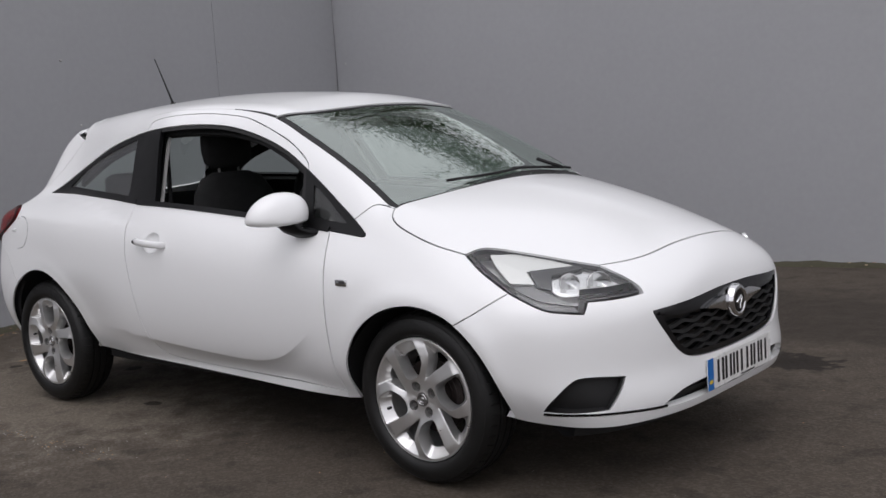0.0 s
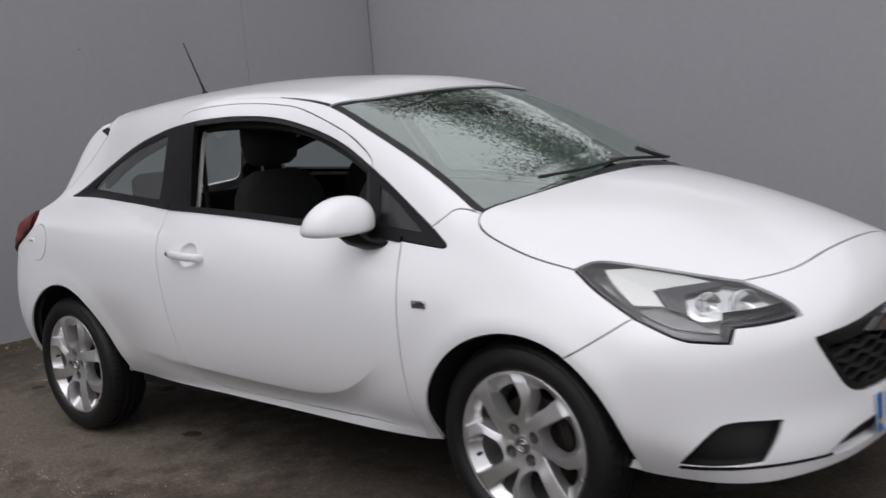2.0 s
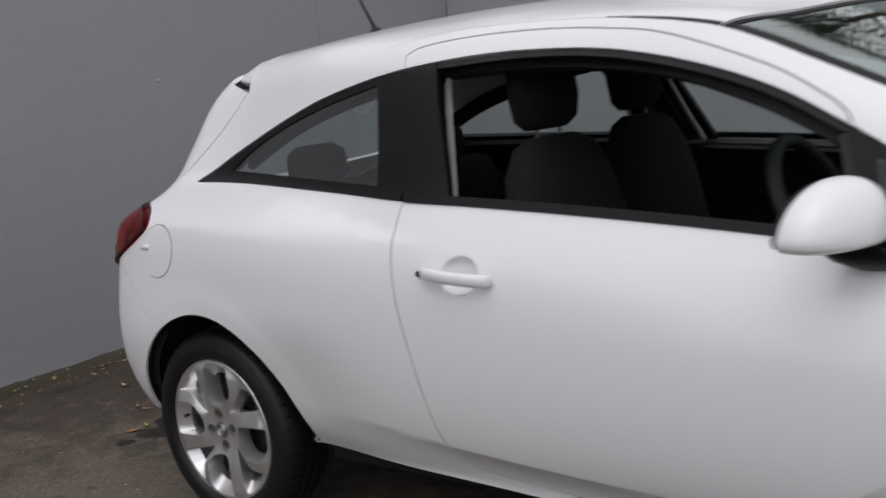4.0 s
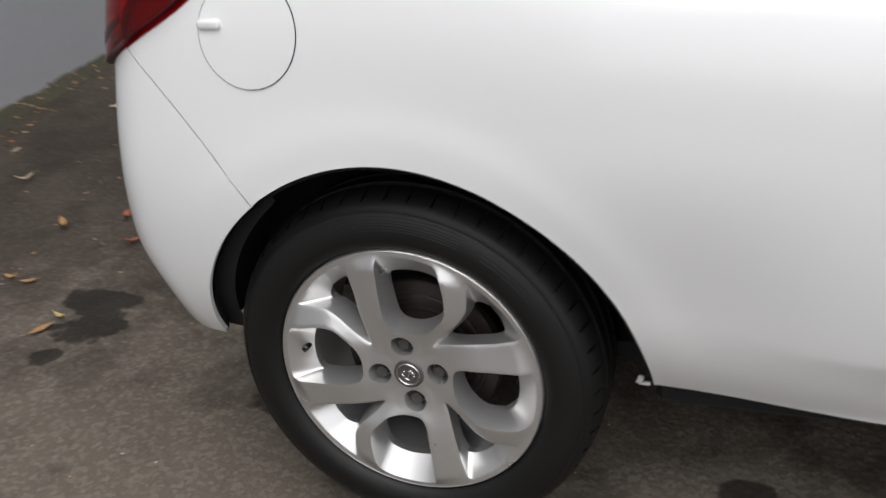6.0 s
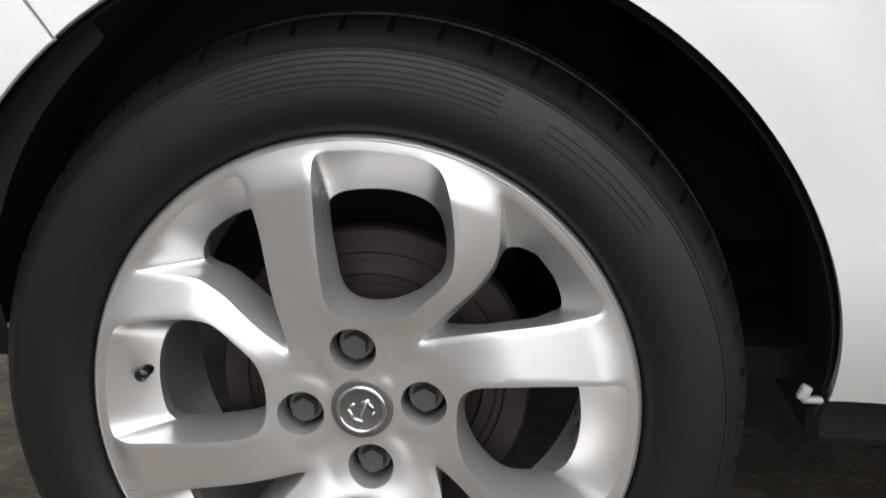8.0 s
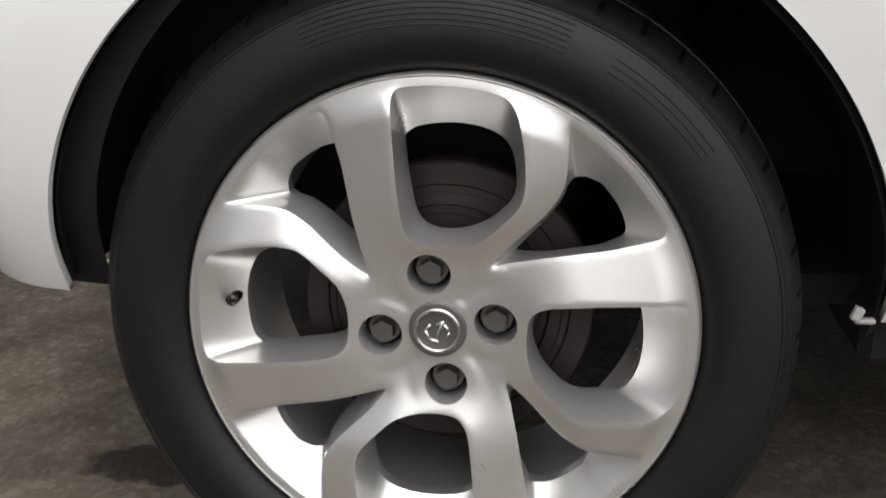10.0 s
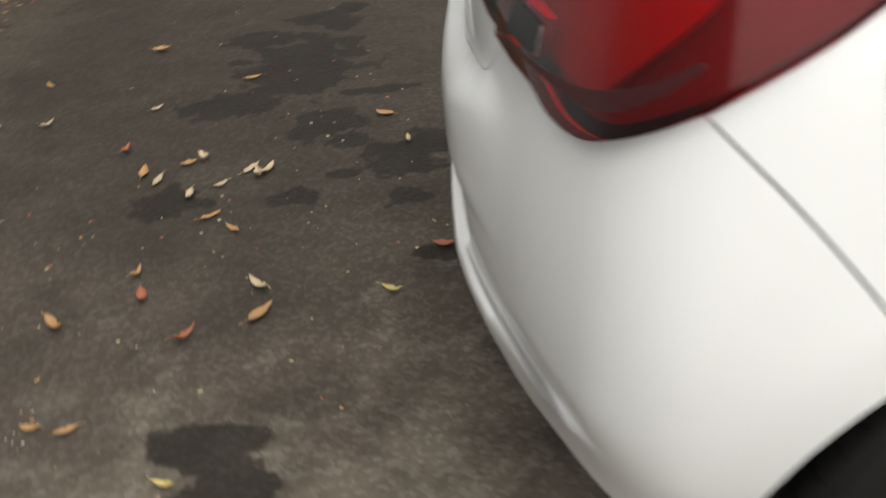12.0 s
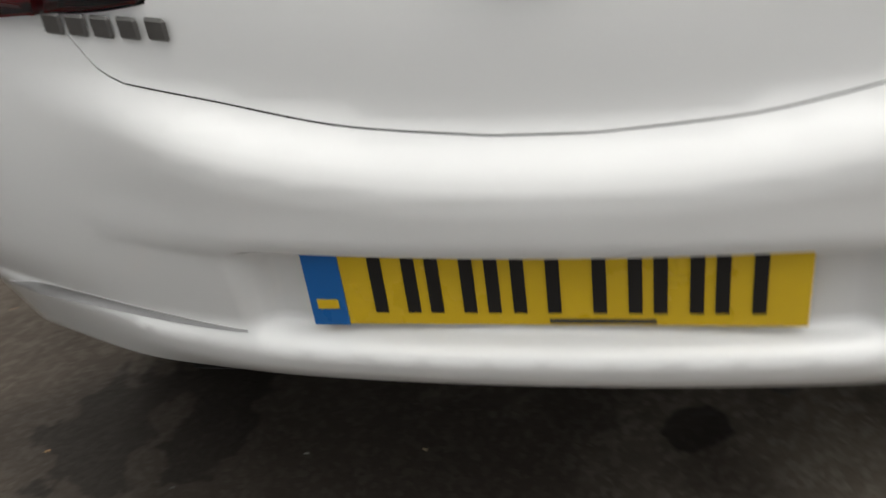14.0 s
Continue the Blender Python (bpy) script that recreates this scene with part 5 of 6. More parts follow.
# ---- door mirrors ----
def mirror_unit(flip):
    """A domed housing set askew on a foot, its flat back holding the glass; fore, out and up are its own axes."""
    sy = -1 if flip else 1
    heart, out, fore = Vector((0.625, -0.866, 0.972)), Vector((-0.40, -0.917, 0.0)).normalized(), Vector((0.917, -0.40, 0.0)).normalized()

    def place(bm):
        for v in bm.verts:
            p = heart + fore * v.co.x + out * v.co.y + Vector((0, 0, v.co.z))
            v.co = (p.x, p.y * sy, p.z)
        bmesh.ops.recalc_face_normals(bm, faces=bm.faces)
        return bm

    def rounded(x, y, z):
        """The housing's upright outline: domed top, flatter foot, blunt towards the car."""
        yy = math.copysign(abs(y) ** (0.80 if y < 0 else 0.95), y) - 0.16 * max(z, 0) + 0.10 * min(z, 0) * y
        zz = 0.098 * z ** 1.05 if z > 0 else -0.030 * abs(z) ** 0.5
        return (0.124 * yy, zz - 0.022)

    bm = bmesh.new()
    bmesh.ops.create_uvsphere(bm, u_segments=40, v_segments=28, radius=1.0)
    for v in bm.verts:
        x, y, z = v.co
        v.co = ((0.080 if x > 0 else 0.022) * math.copysign(abs(x) ** 0.9, x), *rounded(x, y, z))
    m = part("door_mirror", place(bm), WHITE, car, "white rounded door mirror on a black foot", smooth=70)
    for name, scale, x0, mat in (("glass_bezel", 0.93, -0.0215, SOFT_BLACK), ("mirror_glass", 0.84, -0.0235, CHROME)):
        bm = bmesh.new()
        loops = [[bm.verts.new((x, *(scale * q for q in rounded(0, math.cos(a), math.sin(a))))) for a in np.linspace(0, 2 * math.pi, 40, endpoint=False)] for x in (-0.006, x0)]
        for i in range(40):
            bm.faces.new((loops[0][i], loops[0][(i + 1) % 40], loops[1][(i + 1) % 40], loops[1][i]))
        bm.faces.new(loops[1])
        part(name, place(bm), mat, m)
    bm = bmesh.new()
    rings = []
    for x, y, z, hx, hz in ((0.705, -0.735, 0.895, 0.052, 0.018), (0.700, -0.765, 0.886, 0.054, 0.019), (0.680, -0.80, 0.889, 0.056, 0.020), (0.660, -0.83, 0.905, 0.056, 0.020), (0.645, -0.85, 0.930, 0.052, 0.020)):
        rings.append([bm.verts.new((x + hx * math.cos(a), sy * y, z + hz * math.sin(a))) for a in np.linspace(0, 2 * math.pi, 16, endpoint=False)])
    for a, b in zip(rings, rings[1:]):
        for i in range(16):
            bm.faces.new((a[i], a[(i + 1) % 16], b[(i + 1) % 16], b[i]))
    bm.faces.new(rings[0])
    bm.faces.new(rings[-1])
    bmesh.ops.recalc_face_normals(bm, faces=bm.faces)
    part("mirror_foot", bm, BLACK_TRIM, m, "black mirror foot", smooth=60)
    return m


for f in (False, True):
    mirror_unit(f)


# ---- lamps ----
def flat_patch(name, chart, near, deep, mat, parent, flip=False, smooth_line=True, thick=0.01, step=0.012):
    p = chart.flat(np.asarray(near, float))
    loop = closed_flow([tuple(q) for q in p], 0.012) if smooth_line else flow(np.concatenate([p, p[:1]]), 0.012, True)[:-1]
    return panel(name, chart, chart.skin(loop), mat, parent, gap=0, flange=thick, step=step, deep=deep, flip=flip)


def headlamp(flip):
    outline = chain(lamp_over, lamp_tip, lamp_notch, lamp_under, lamp_back)
    lamp = panel("headlamp", FRONT, outline, LENS, car, gap=0.003, flange=0, step=0.025, deep=0.001, flip=flip, label="clear headlamp with grey housing and bright reflectors")
    panel("housing", FRONT, outline, LAMP_INNER, lamp, gap=0.001, flange=-0.045, step=0.03, deep=0.055, flip=flip)
    inner = grow(FRONT.flat(outline), -0.011)
    panel("bezel", FRONT, outline, LAMP_GREY, lamp, holes=[FRONT.skin(inner)], gap=0.004, flange=0.02, step=0.02, deep=0.010, flip=flip)
    flat_patch("indicator", FRONT, [(1.500, -0.685, 0.808), (1.60, -0.614, 0.807), (1.762, -0.559, 0.764), (1.689, -0.637, 0.760), (1.645, -0.675, 0.754), (1.688, -0.695, 0.718), (1.613, -0.730, 0.723), (1.538, -0.706, 0.775)], 0.016, LAMP_WHITE, lamp, flip, False)
    flat_patch("separator", FRONT, [(1.650, -0.668, 0.757), (1.775, -0.555, 0.765), (1.80, -0.555, 0.757), (1.72, -0.640, 0.742), (1.745, -0.68, 0.700), (1.70, -0.697, 0.712)], 0.013, LAMP_GREY, lamp, flip, False)
    main = flat_patch("reflector", FRONT, [(1.720, -0.640, 0.745), (1.80, -0.56, 0.752), (1.92, -0.503, 0.714), (1.934, -0.530, 0.688), (1.834, -0.650, 0.679), (1.783, -0.685, 0.681), (1.735, -0.676, 0.715)], 0.028, LAMP_CHROME, lamp, flip)
    flat_patch("running_light", FRONT, [(1.634, -0.734, 0.708), (1.690, -0.705, 0.708), (1.80, -0.690, 0.668), (1.840, -0.685, 0.636), (1.75, -0.738, 0.651), (1.674, -0.749, 0.677)], 0.014, LAMP_SMOKE, lamp, flip)
    sy = -1 if flip else 1
    n = Vector((0.75, -0.62 * sy, 0.22)).normalized()
    at = Vector((1.835, -0.566 * sy, 0.706))
    for at, size in (((1.843, -0.560 * sy, 0.708), 0.040), ((1.770, -0.622 * sy, 0.716), 0.032)):
        profile = [(0.0, 0.020), (0.25, 0.018), (0.5, 0.011), (0.75, 0.001), (0.95, -0.010), (1.0, -0.012), (1.05, -0.010), (1.06, 0.004)]
        bm = lathe([(size * r, size / 0.040 * d) for r, d in profile], 36)
        bmesh.ops.transform(bm, matrix=Matrix.Translation(at) @ n.to_track_quat("-Y", "Z").to_matrix().to_4x4(), verts=bm.verts)
        bowl = part("reflector_bowl", bm, LAMP_CHROME, lamp, smooth=40)
        bm = lathe([(0.0, -0.006), (0.004, -0.005), (0.0055, 0.0), (0.0055, 0.02)], 16)
        bmesh.ops.transform(bm, matrix=Matrix.Translation(at) @ n.to_track_quat("-Y", "Z").to_matrix().to_4x4(), verts=bm.verts)
        part("bulb", bm, CHROME, bowl, smooth=40)


def tail_lamp(flip):
    outer = chain(lamp_outer_low, lamp_fore[::-1], lamp_high, line(REAR, [tuple(lamp_high[-1]), tuple(lamp_outer_low[0])]))
    lamp = panel("tail_lamp", REAR, outer, RED_LENS, car, gap=0.003, flange=0.016, rim_mat=RIM_RED, step=0.02, deep=-0.014, flip=flip, label="glossy red wraparound tail lamp")
    panel("lamp_back", REAR, outer, DARK_RED, lamp, gap=0.006, flange=0, step=0.03, deep=0.02, flip=flip)
    flat_patch("brake_light", REAR, [(-1.735, -0.565, 0.830), (-1.70, -0.66, 0.812), (-1.66, -0.70, 0.850), (-1.60, -0.74, 0.93), (-1.63, -0.66, 0.965), (-1.72, -0.54, 0.945), (-1.745, -0.51, 0.90)], 0.010, RED_CORE, lamp, flip)
    flat_patch("reverse_light", REAR, [(-1.785, -0.523, 0.824), (-1.772, -0.570, 0.823), (-1.757, -0.611, 0.826), (-1.750, -0.615, 0.858), (-1.765, -0.575, 0.860), (-1.778, -0.545, 0.861)], -0.0150, SMOKE, lamp, flip, False, thick=0.003)
    strip("light_bar", REAR, [(-1.775, -0.548, 0.868), (-1.760, -0.590, 0.870), (-1.744, -0.632, 0.869)], [0.004, 0.008, 0.005], RED_BRIGHT, lamp, deep=-0.0148, flip=flip, thick=0.003)
    strip("lens_edge", REAR, [(-1.757, -0.613, 0.827), (-1.754, -0.616, 0.842), (-1.750, -0.617, 0.857)], 0.0018, LAMP_CHROME, lamp, deep=-0.0156, flip=flip, thick=0.003)
    strip("shadow_band", REAR, [(-1.790, -0.505, 0.813), (-1.772, -0.570, 0.816), (-1.745, -0.640, 0.818), (-1.715, -0.695, 0.824), (-1.690, -0.735, 0.836), (-1.660, -0.768, 0.858), (-1.635, -0.785, 0.880)], [0.003, 0.004, 0.006, 0.012, 0.018, 0.012, 0.006], RIM_RED, lamp, deep=-0.0146, flip=flip, thick=0.003)
    inner = chain(lamp_inner_high, lamp_inner_low, line(REAR, [tuple(lamp_inner_low[-1]), tuple(lamp_inner_high[0])]))
    gate = panel("tailgate_lamp", REAR, inner, RED_LENS, tailgate, gap=0.0035, flange=0.02, rim_mat=RIM_RED, step=0.02, deep=-0.007, flip=flip, label="glossy red lamp on the tailgate")
    panel("lamp_back", REAR, inner, DARK_RED, gate, gap=0.006, flange=0, step=0.03, deep=0.02, flip=flip)
    strip("light_bar", REAR, [(-1.797, -0.415, 0.864), (-1.787, -0.440, 0.869), (-1.775, -0.470, 0.872)], [0.005, 0.009, 0.007], RED_BRIGHT, gate, deep=-0.0078, flip=flip, thick=0.003)
    flat_patch("fog_light", REAR, [(-1.810, -0.384, 0.826), (-1.802, -0.425, 0.820), (-1.792, -0.472, 0.818), (-1.786, -0.474, 0.852), (-1.797, -0.420, 0.852), (-1.806, -0.386, 0.846)], -0.0080, SMOKE, gate, flip, False, thick=0.003)


for f in (False, True):
    headlamp(f)
    tail_lamp(f)


# ---- front: grille, bar, emblem, openings ----
def grille():
    g = grille_outline()
    back = panel("grille", FRONT, g, GLOSS_BLACK, car, gap=-0.004, flange=0, step=0.04, deep=0.045, label="black grille with wavy bars and a chrome wing bar")
    panel("grille_surround", FRONT, g, GLOSS_BLACK, back, holes=[FRONT.skin(grow(FRONT.flat(g), -0.020))], gap=0.001, flange=0.02, step=0.02, deep=0.006)
    for i in range(5):
        z = 0.452 + 0.026 * i
        half = 0.33 + 0.032 * i
        pts = [(y, z + 0.0055 * math.sin(y * 62 + i * math.pi)) for y in np.linspace(-half, half, 61)]
        strip("grille_bar", FRONT, pts, 0.011, SOFT_BLACK, back, deep=0.014, thick=0.018)
    upper = chain(line(FRONT, [(2.05, 0.0, 0.632), (2.05, -0.15, 0.629), (2.043, -0.32, 0.620), (2.008, -0.47, 0.610)]), line(FRONT, [(2.008, -0.47, 0.606), (2.03, -0.40, 0.586), (2.05, -0.25, 0.582), (2.055, 0.0, 0.584)]))
    half_u = FRONT.flat(upper)
    loop = np.concatenate([half_u, (half_u * (-1, 1))[::-1]])
    keep = [loop[0]]
    for q in loop[1:]:
        if np.linalg.norm(q - keep[-1]) > 2e-3:
            keep.append(q)
    panel("grille_panel", FRONT, FRONT.skin(np.array(keep)), GLOSS_BLACK, back, gap=0.001, flange=0.02, step=0.025, deep=0.012)
    for s in (-1, 1):
        strip("wing_bar", FRONT, [(s * 0.050, 0.578), (s * 0.09, 0.584), (s * 0.13, 0.586), (s * 0.175, 0.583)], [0.056, 0.046, 0.026, 0.004], CHROME, back, deep=-0.004, thick=0.014)
    bm = lathe([(0.0, -0.010), (0.040, -0.009), (0.046, -0.013), (0.055, -0.012), (0.060, -0.004), (0.061, 0.02)], 40)
    m = Matrix.Translation((2.062, 0, 0.575)) @ Matrix.Rotation(radians(90), 4, "Z")
    bmesh.ops.transform(bm, matrix=m, verts=bm.verts)
    emblem = part("front_emblem", bm, CHROME, back, "round chrome emblem", smooth=40)
    bm = lathe([(0.0, -0.0105), (0.041, -0.0095), (0.042, -0.008)], 32)
    bmesh.ops.transform(bm, matrix=m, verts=bm.verts)
    part("emblem_face", bm, GLOSS_BLACK, emblem, smooth=40)
    bm = bmesh.new()
    box(bm, (2.074, -0.006, 0.580), (0.006, 0.042, 0.011), 0.003, 2, turn=Matrix.Rotation(radians(32), 4, "X"))
    box(bm, (2.074, 0.010, 0.566), (0.006, 0.011, 0.046), 0.003, 2, turn=Matrix.Rotation(radians(-20), 4, "X"))
    part("emblem_shape", bm, CHROME, emblem, smooth=40)


grille()
for f in (False, True):
    fog = panel("fog_recess", FRONT, fog_hole, SOFT_BLACK, car, gap=-0.004, flange=0, step=0.02, deep=0.035, flip=f, label="black fog lamp recess")
    panel("fog_frame", FRONT, fog_hole, SOFT_BLACK, fog, holes=[FRONT.skin(grow(FRONT.flat(fog_hole), -0.006))], gap=0.001, flange=0.03, step=0.012, deep=0.010, flip=f)
    strip("lip_line", FRONT, [(1.72, -0.735, 0.297), (1.83, -0.705, 0.299), (1.93, -0.615, 0.301), (2.02, -0.46, 0.298)], 0.008, GLOSS_BLACK, car, deep=-0.0025, thick=0.004, flip=f)
panel("lower_intake", FRONT, mouth, SOFT_BLACK, car, gap=-0.004, flange=0, step=0.03, deep=0.04)
strip("intake_bar", FRONT, [(2.0, y, 0.325) for y in (-0.42, -0.2, 0.0, 0.2, 0.42)], 0.012, SOFT_BLACK, car, deep=0.02, thick=0.02)
bm = bmesh.new()
edge = []
for y in np.linspace(-0.64, 0.64, 48):
    edge.append((float(nose(0.27)) - 0.105 - 1.0 * y ** 4, float(y)))
rows = [[bm.verts.new((x - d, y, z)) for x, y in edge] for d, z in ((0.0, 0.285), (0.0, 0.240), (0.012, 0.206), (0.05, 0.200), (0.14, 0.27))]
for a, b in zip(rows, rows[1:]):
    for i in range(len(edge) - 1):
        bm.faces.new((a[i], a[i + 1], b[i + 1], b[i]))
bmesh.ops.recalc_face_normals(bm, faces=bm.faces)
part("front_splitter", bm, SOFT_BLACK, car, "matt black plastic air dam", smooth=50)


# ---- number plates: plain bars for the writing ----
def number_plate(name, m, mat, parent, colour):
    bm = bmesh.new()
    box(bm, (0, 0, 0), (0.520, 0.004, 0.111), 0.0015, 1)
    bmesh.ops.transform(bm, matrix=m, verts=bm.verts)
    plate = part(name, bm, mat, parent, colour)
    bm = bmesh.new()
    box(bm, (-0.239, -0.0026, 0), (0.040, 0.0022, 0.109))
    bmesh.ops.transform(bm, matrix=m, verts=bm.verts)
    part("band", bm, PLATE_BLUE, plate)
    bm = bmesh.new()
    box(bm, (-0.239, -0.004, -0.026), (0.024, 0.001, 0.012))
    bmesh.ops.transform(bm, matrix=m, verts=bm.verts)
    part("band_mark", bm, PLATE_YELLOW, plate)
    x = -0.187
    for width, gap in ((0.050, 0.011), (0.050, 0.011), (0.016, 0.012), (0.050, 0.033), (0.050, 0.011), (0.050, 0.011), (0.050, 0.0)):
        bm = bmesh.new()
        if width > 0.03:
            box(bm, (x + 0.007, -0.0027, 0.002), (0.014, 0.0018, 0.079))
            box(bm, (x + width - 0.007, -0.0027, 0.002), (0.014, 0.0018, 0.079))
        else:
            box(bm, (x + width / 2, -0.0027, 0.002), (0.014, 0.0018, 0.079))
        bmesh.ops.transform(bm, matrix=m, verts=bm.verts)
        part("character_bar", bm, PLATE_INK, plate)
        x += width + gap
    bm = bmesh.new()
    box(bm, (0.055, -0.0026, -0.0485), (0.11, 0.0012, 0.005))
    bmesh.ops.transform(bm, matrix=m, verts=bm.verts)
    part("maker_bar", bm, LAMP_GREY, plate)


number_plate("front_number_plate", Matrix.Translation((2.068, 0, 0.357)) @ Matrix.Rotation(radians(90), 4, "Z"), PLATE_WHITE, car, "white front number plate with a blue band")
number_plate("rear_number_plate", Matrix.Translation((-1.878, 0.004, 0.5165)) @ Matrix.Rotation(radians(-90), 4, "Z") @ Matrix.Diagonal((0.985, 1, 1, 1)), PLATE_YELLOW, car, "yellow rear number plate with a blue band")


# ---- tail: emblem, name badge, painted shade of the lip slots ----
bm = lathe([(0.0, -0.016), (0.040, -0.015), (0.046, -0.020), (0.056, -0.018), (0.062, -0.008), (0.063, 0.02)], 40)
back_m = Matrix.Translation((-1.838, 0, 0.888)) @ Matrix.Rotation(radians(-90), 4, "Z") @ Matrix.Rotation(radians(-8), 4, "X")
bmesh.ops.transform(bm, matrix=back_m, verts=bm.verts)
rear_emblem = part("rear_emblem", bm, CAP_GREY, tailgate, "round dull grey tailgate emblem", smooth=40)
bm = lathe([(0.0, -0.0165), (0.041, -0.0155), (0.042, -0.010)], 32)
bmesh.ops.transform(bm, matrix=back_m, verts=bm.verts)
part("emblem_face", bm, LAMP_GREY, rear_emblem, smooth=40)
for i in range(5):
    y = 0.478 - 0.032 * i
    p = REAR.skin(REAR.flat(np.array([[-1.79, y, 0.794 - 0.0008 * i]])))[0]
    bm = bmesh.new()
    box(bm, (p[0] - 0.003, p[1], p[2]), (0.006, 0.027, 0.024), 0.003, 1, turn=Matrix.Rotation(radians(-18), 4, "Z"))
    part("name_badge", bm, CAP_GREY, tailgate)
# grey strips on the skin, coloured as the shade of a recess over the lip
for f in (False, True):
    slot = panel("slot_shade_strip", REAR, chain(line(REAR, [(-1.855, -0.335, 0.449), (-1.80, -0.50, 0.452), (-1.74, -0.61, 0.446), (-1.70, -0.665, 0.430)]), line(REAR, [(-1.70, -0.665, 0.430), (-1.75, -0.60, 0.434), (-1.80, -0.50, 0.441), (-1.855, -0.335, 0.4465)])), SLOT_SHADE, car, gap=0, flange=0.002, step=0.02, deep=-0.0015, flip=f, label="narrow grey strip painted as the shade in the slot over the bumper lip")

# ---- windscreen edge, wipers, antenna ----
for seg in (screen_edge, mirror(screen_edge), screen_top, screen_base[::-1]):
    strip("screen_seal", TOP, [tuple(seg[i][:2] * (1, 0.985) + np.array((0.0, 0.0))) for i in range(0, len(seg), 6)], 0.030, SOFT_BLACK, car, deep=0.006, thick=0.003)
for f in (False, True):
    strip("roof_gutter", TOP, [(0.315, -0.560), (0.22, -0.553), (0.12, -0.545), (0.03, -0.540)], [0.010, 0.008, 0.006, 0.002], SOFT_BLACK, car, deep=-0.0010, thick=0.002, flip=f)
cowl = chain(line(TOP, [(1.165 - 0.242 * y * y, y) for y in np.linspace(-0.50, 0.65, 13)]), line(TOP, [(1.156 - 0.242 * y * y - 0.045 * float(ramp(-0.5, 0.2, y)), y) for y in np.linspace(0.64, -0.50, 13)]))
panel("cowl", TOP, cowl, SOFT_BLACK, car, gap=0, flange=0.01, step=0.03, deep=0.006, label="black scuttle panel under the windscreen")
for y0, y1, x0, x1 in ((0.56, 0.0, 1.015, 1.105), (0.10, -0.38, 1.10, 1.07)):
    ys = np.linspace(y0, y1, 14)
    pts = TOP.skin(np.stack([np.linspace(x0, x1, 14) + 0.03 * np.sin(np.linspace(0, math.pi, 14)), ys], 1), deep=-0.004)
    part("wiper_blade", tube([tuple(p) for p in pts], 0.0055, 8), SOFT_BLACK, car, smooth=40)
arm = TOP.skin([(1.125, 0.33), (1.10, 0.28), (1.075, 0.22)], deep=-0.026)
part("wiper_arm", tube([tuple(p) for p in arm], 0.008, 8), SOFT_BLACK, car, smooth=40)
root = TOP.skin([(-1.175, 0.0)])[0]
bm = lathe([(0.0, 0.030), (0.012, 0.029), (0.018, 0.020), (0.030, 0.006), (0.036, -0.006)], 24)
bmesh.ops.transform(bm, matrix=Matrix.Translation(tuple(root)) @ Matrix.Rotation(radians(90), 4, "X"), verts=bm.verts)
aerial = part("aerial", bm, SOFT_BLACK, car, "thin black roof aerial raked to the rear", smooth=50)
a0, a1 = Vector(root) + Vector((0, 0, 0.02)), Vector((-1.31, 0.0, 1.735))
part("aerial_rod", tube([a0 + (a1 - a0) * t for t in (0, 0.15, 0.3, 0.6, 1.0)], 0.0065, 8, taper=0.45), SOFT_BLACK, aerial, smooth=60)


# ---- cabin ----
def seat(y, back=0.0, recline=0.16):
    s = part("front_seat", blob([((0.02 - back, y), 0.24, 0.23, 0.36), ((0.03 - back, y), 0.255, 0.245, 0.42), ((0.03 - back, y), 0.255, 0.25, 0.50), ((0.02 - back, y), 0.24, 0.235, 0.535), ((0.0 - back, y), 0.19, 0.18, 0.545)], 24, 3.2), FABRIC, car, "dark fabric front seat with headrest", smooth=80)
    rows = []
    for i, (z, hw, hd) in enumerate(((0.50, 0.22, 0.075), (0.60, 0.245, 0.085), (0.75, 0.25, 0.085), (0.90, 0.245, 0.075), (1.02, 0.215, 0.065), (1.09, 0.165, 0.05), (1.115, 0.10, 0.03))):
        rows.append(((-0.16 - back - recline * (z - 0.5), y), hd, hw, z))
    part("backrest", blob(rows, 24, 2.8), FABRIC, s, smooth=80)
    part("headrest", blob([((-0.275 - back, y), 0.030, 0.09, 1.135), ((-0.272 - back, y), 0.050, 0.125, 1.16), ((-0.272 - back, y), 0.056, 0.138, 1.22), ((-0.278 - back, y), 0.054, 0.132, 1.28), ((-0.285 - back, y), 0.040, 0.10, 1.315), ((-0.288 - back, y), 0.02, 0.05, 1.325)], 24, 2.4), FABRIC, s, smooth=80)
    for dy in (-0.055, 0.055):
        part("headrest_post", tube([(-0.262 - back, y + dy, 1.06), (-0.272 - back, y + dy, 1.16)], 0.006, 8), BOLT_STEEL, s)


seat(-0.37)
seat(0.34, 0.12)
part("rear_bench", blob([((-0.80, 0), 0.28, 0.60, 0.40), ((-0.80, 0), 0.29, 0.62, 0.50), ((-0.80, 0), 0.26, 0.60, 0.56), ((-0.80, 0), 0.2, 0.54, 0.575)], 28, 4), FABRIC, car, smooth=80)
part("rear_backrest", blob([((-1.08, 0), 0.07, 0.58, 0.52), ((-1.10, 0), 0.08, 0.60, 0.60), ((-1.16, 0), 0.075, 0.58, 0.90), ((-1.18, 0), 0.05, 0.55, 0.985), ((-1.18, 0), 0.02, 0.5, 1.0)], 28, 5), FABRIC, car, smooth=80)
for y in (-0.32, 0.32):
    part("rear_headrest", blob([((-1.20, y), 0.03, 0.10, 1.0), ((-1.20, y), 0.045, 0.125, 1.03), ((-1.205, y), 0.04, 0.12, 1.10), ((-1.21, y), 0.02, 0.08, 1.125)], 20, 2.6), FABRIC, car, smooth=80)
bm = bmesh.new()
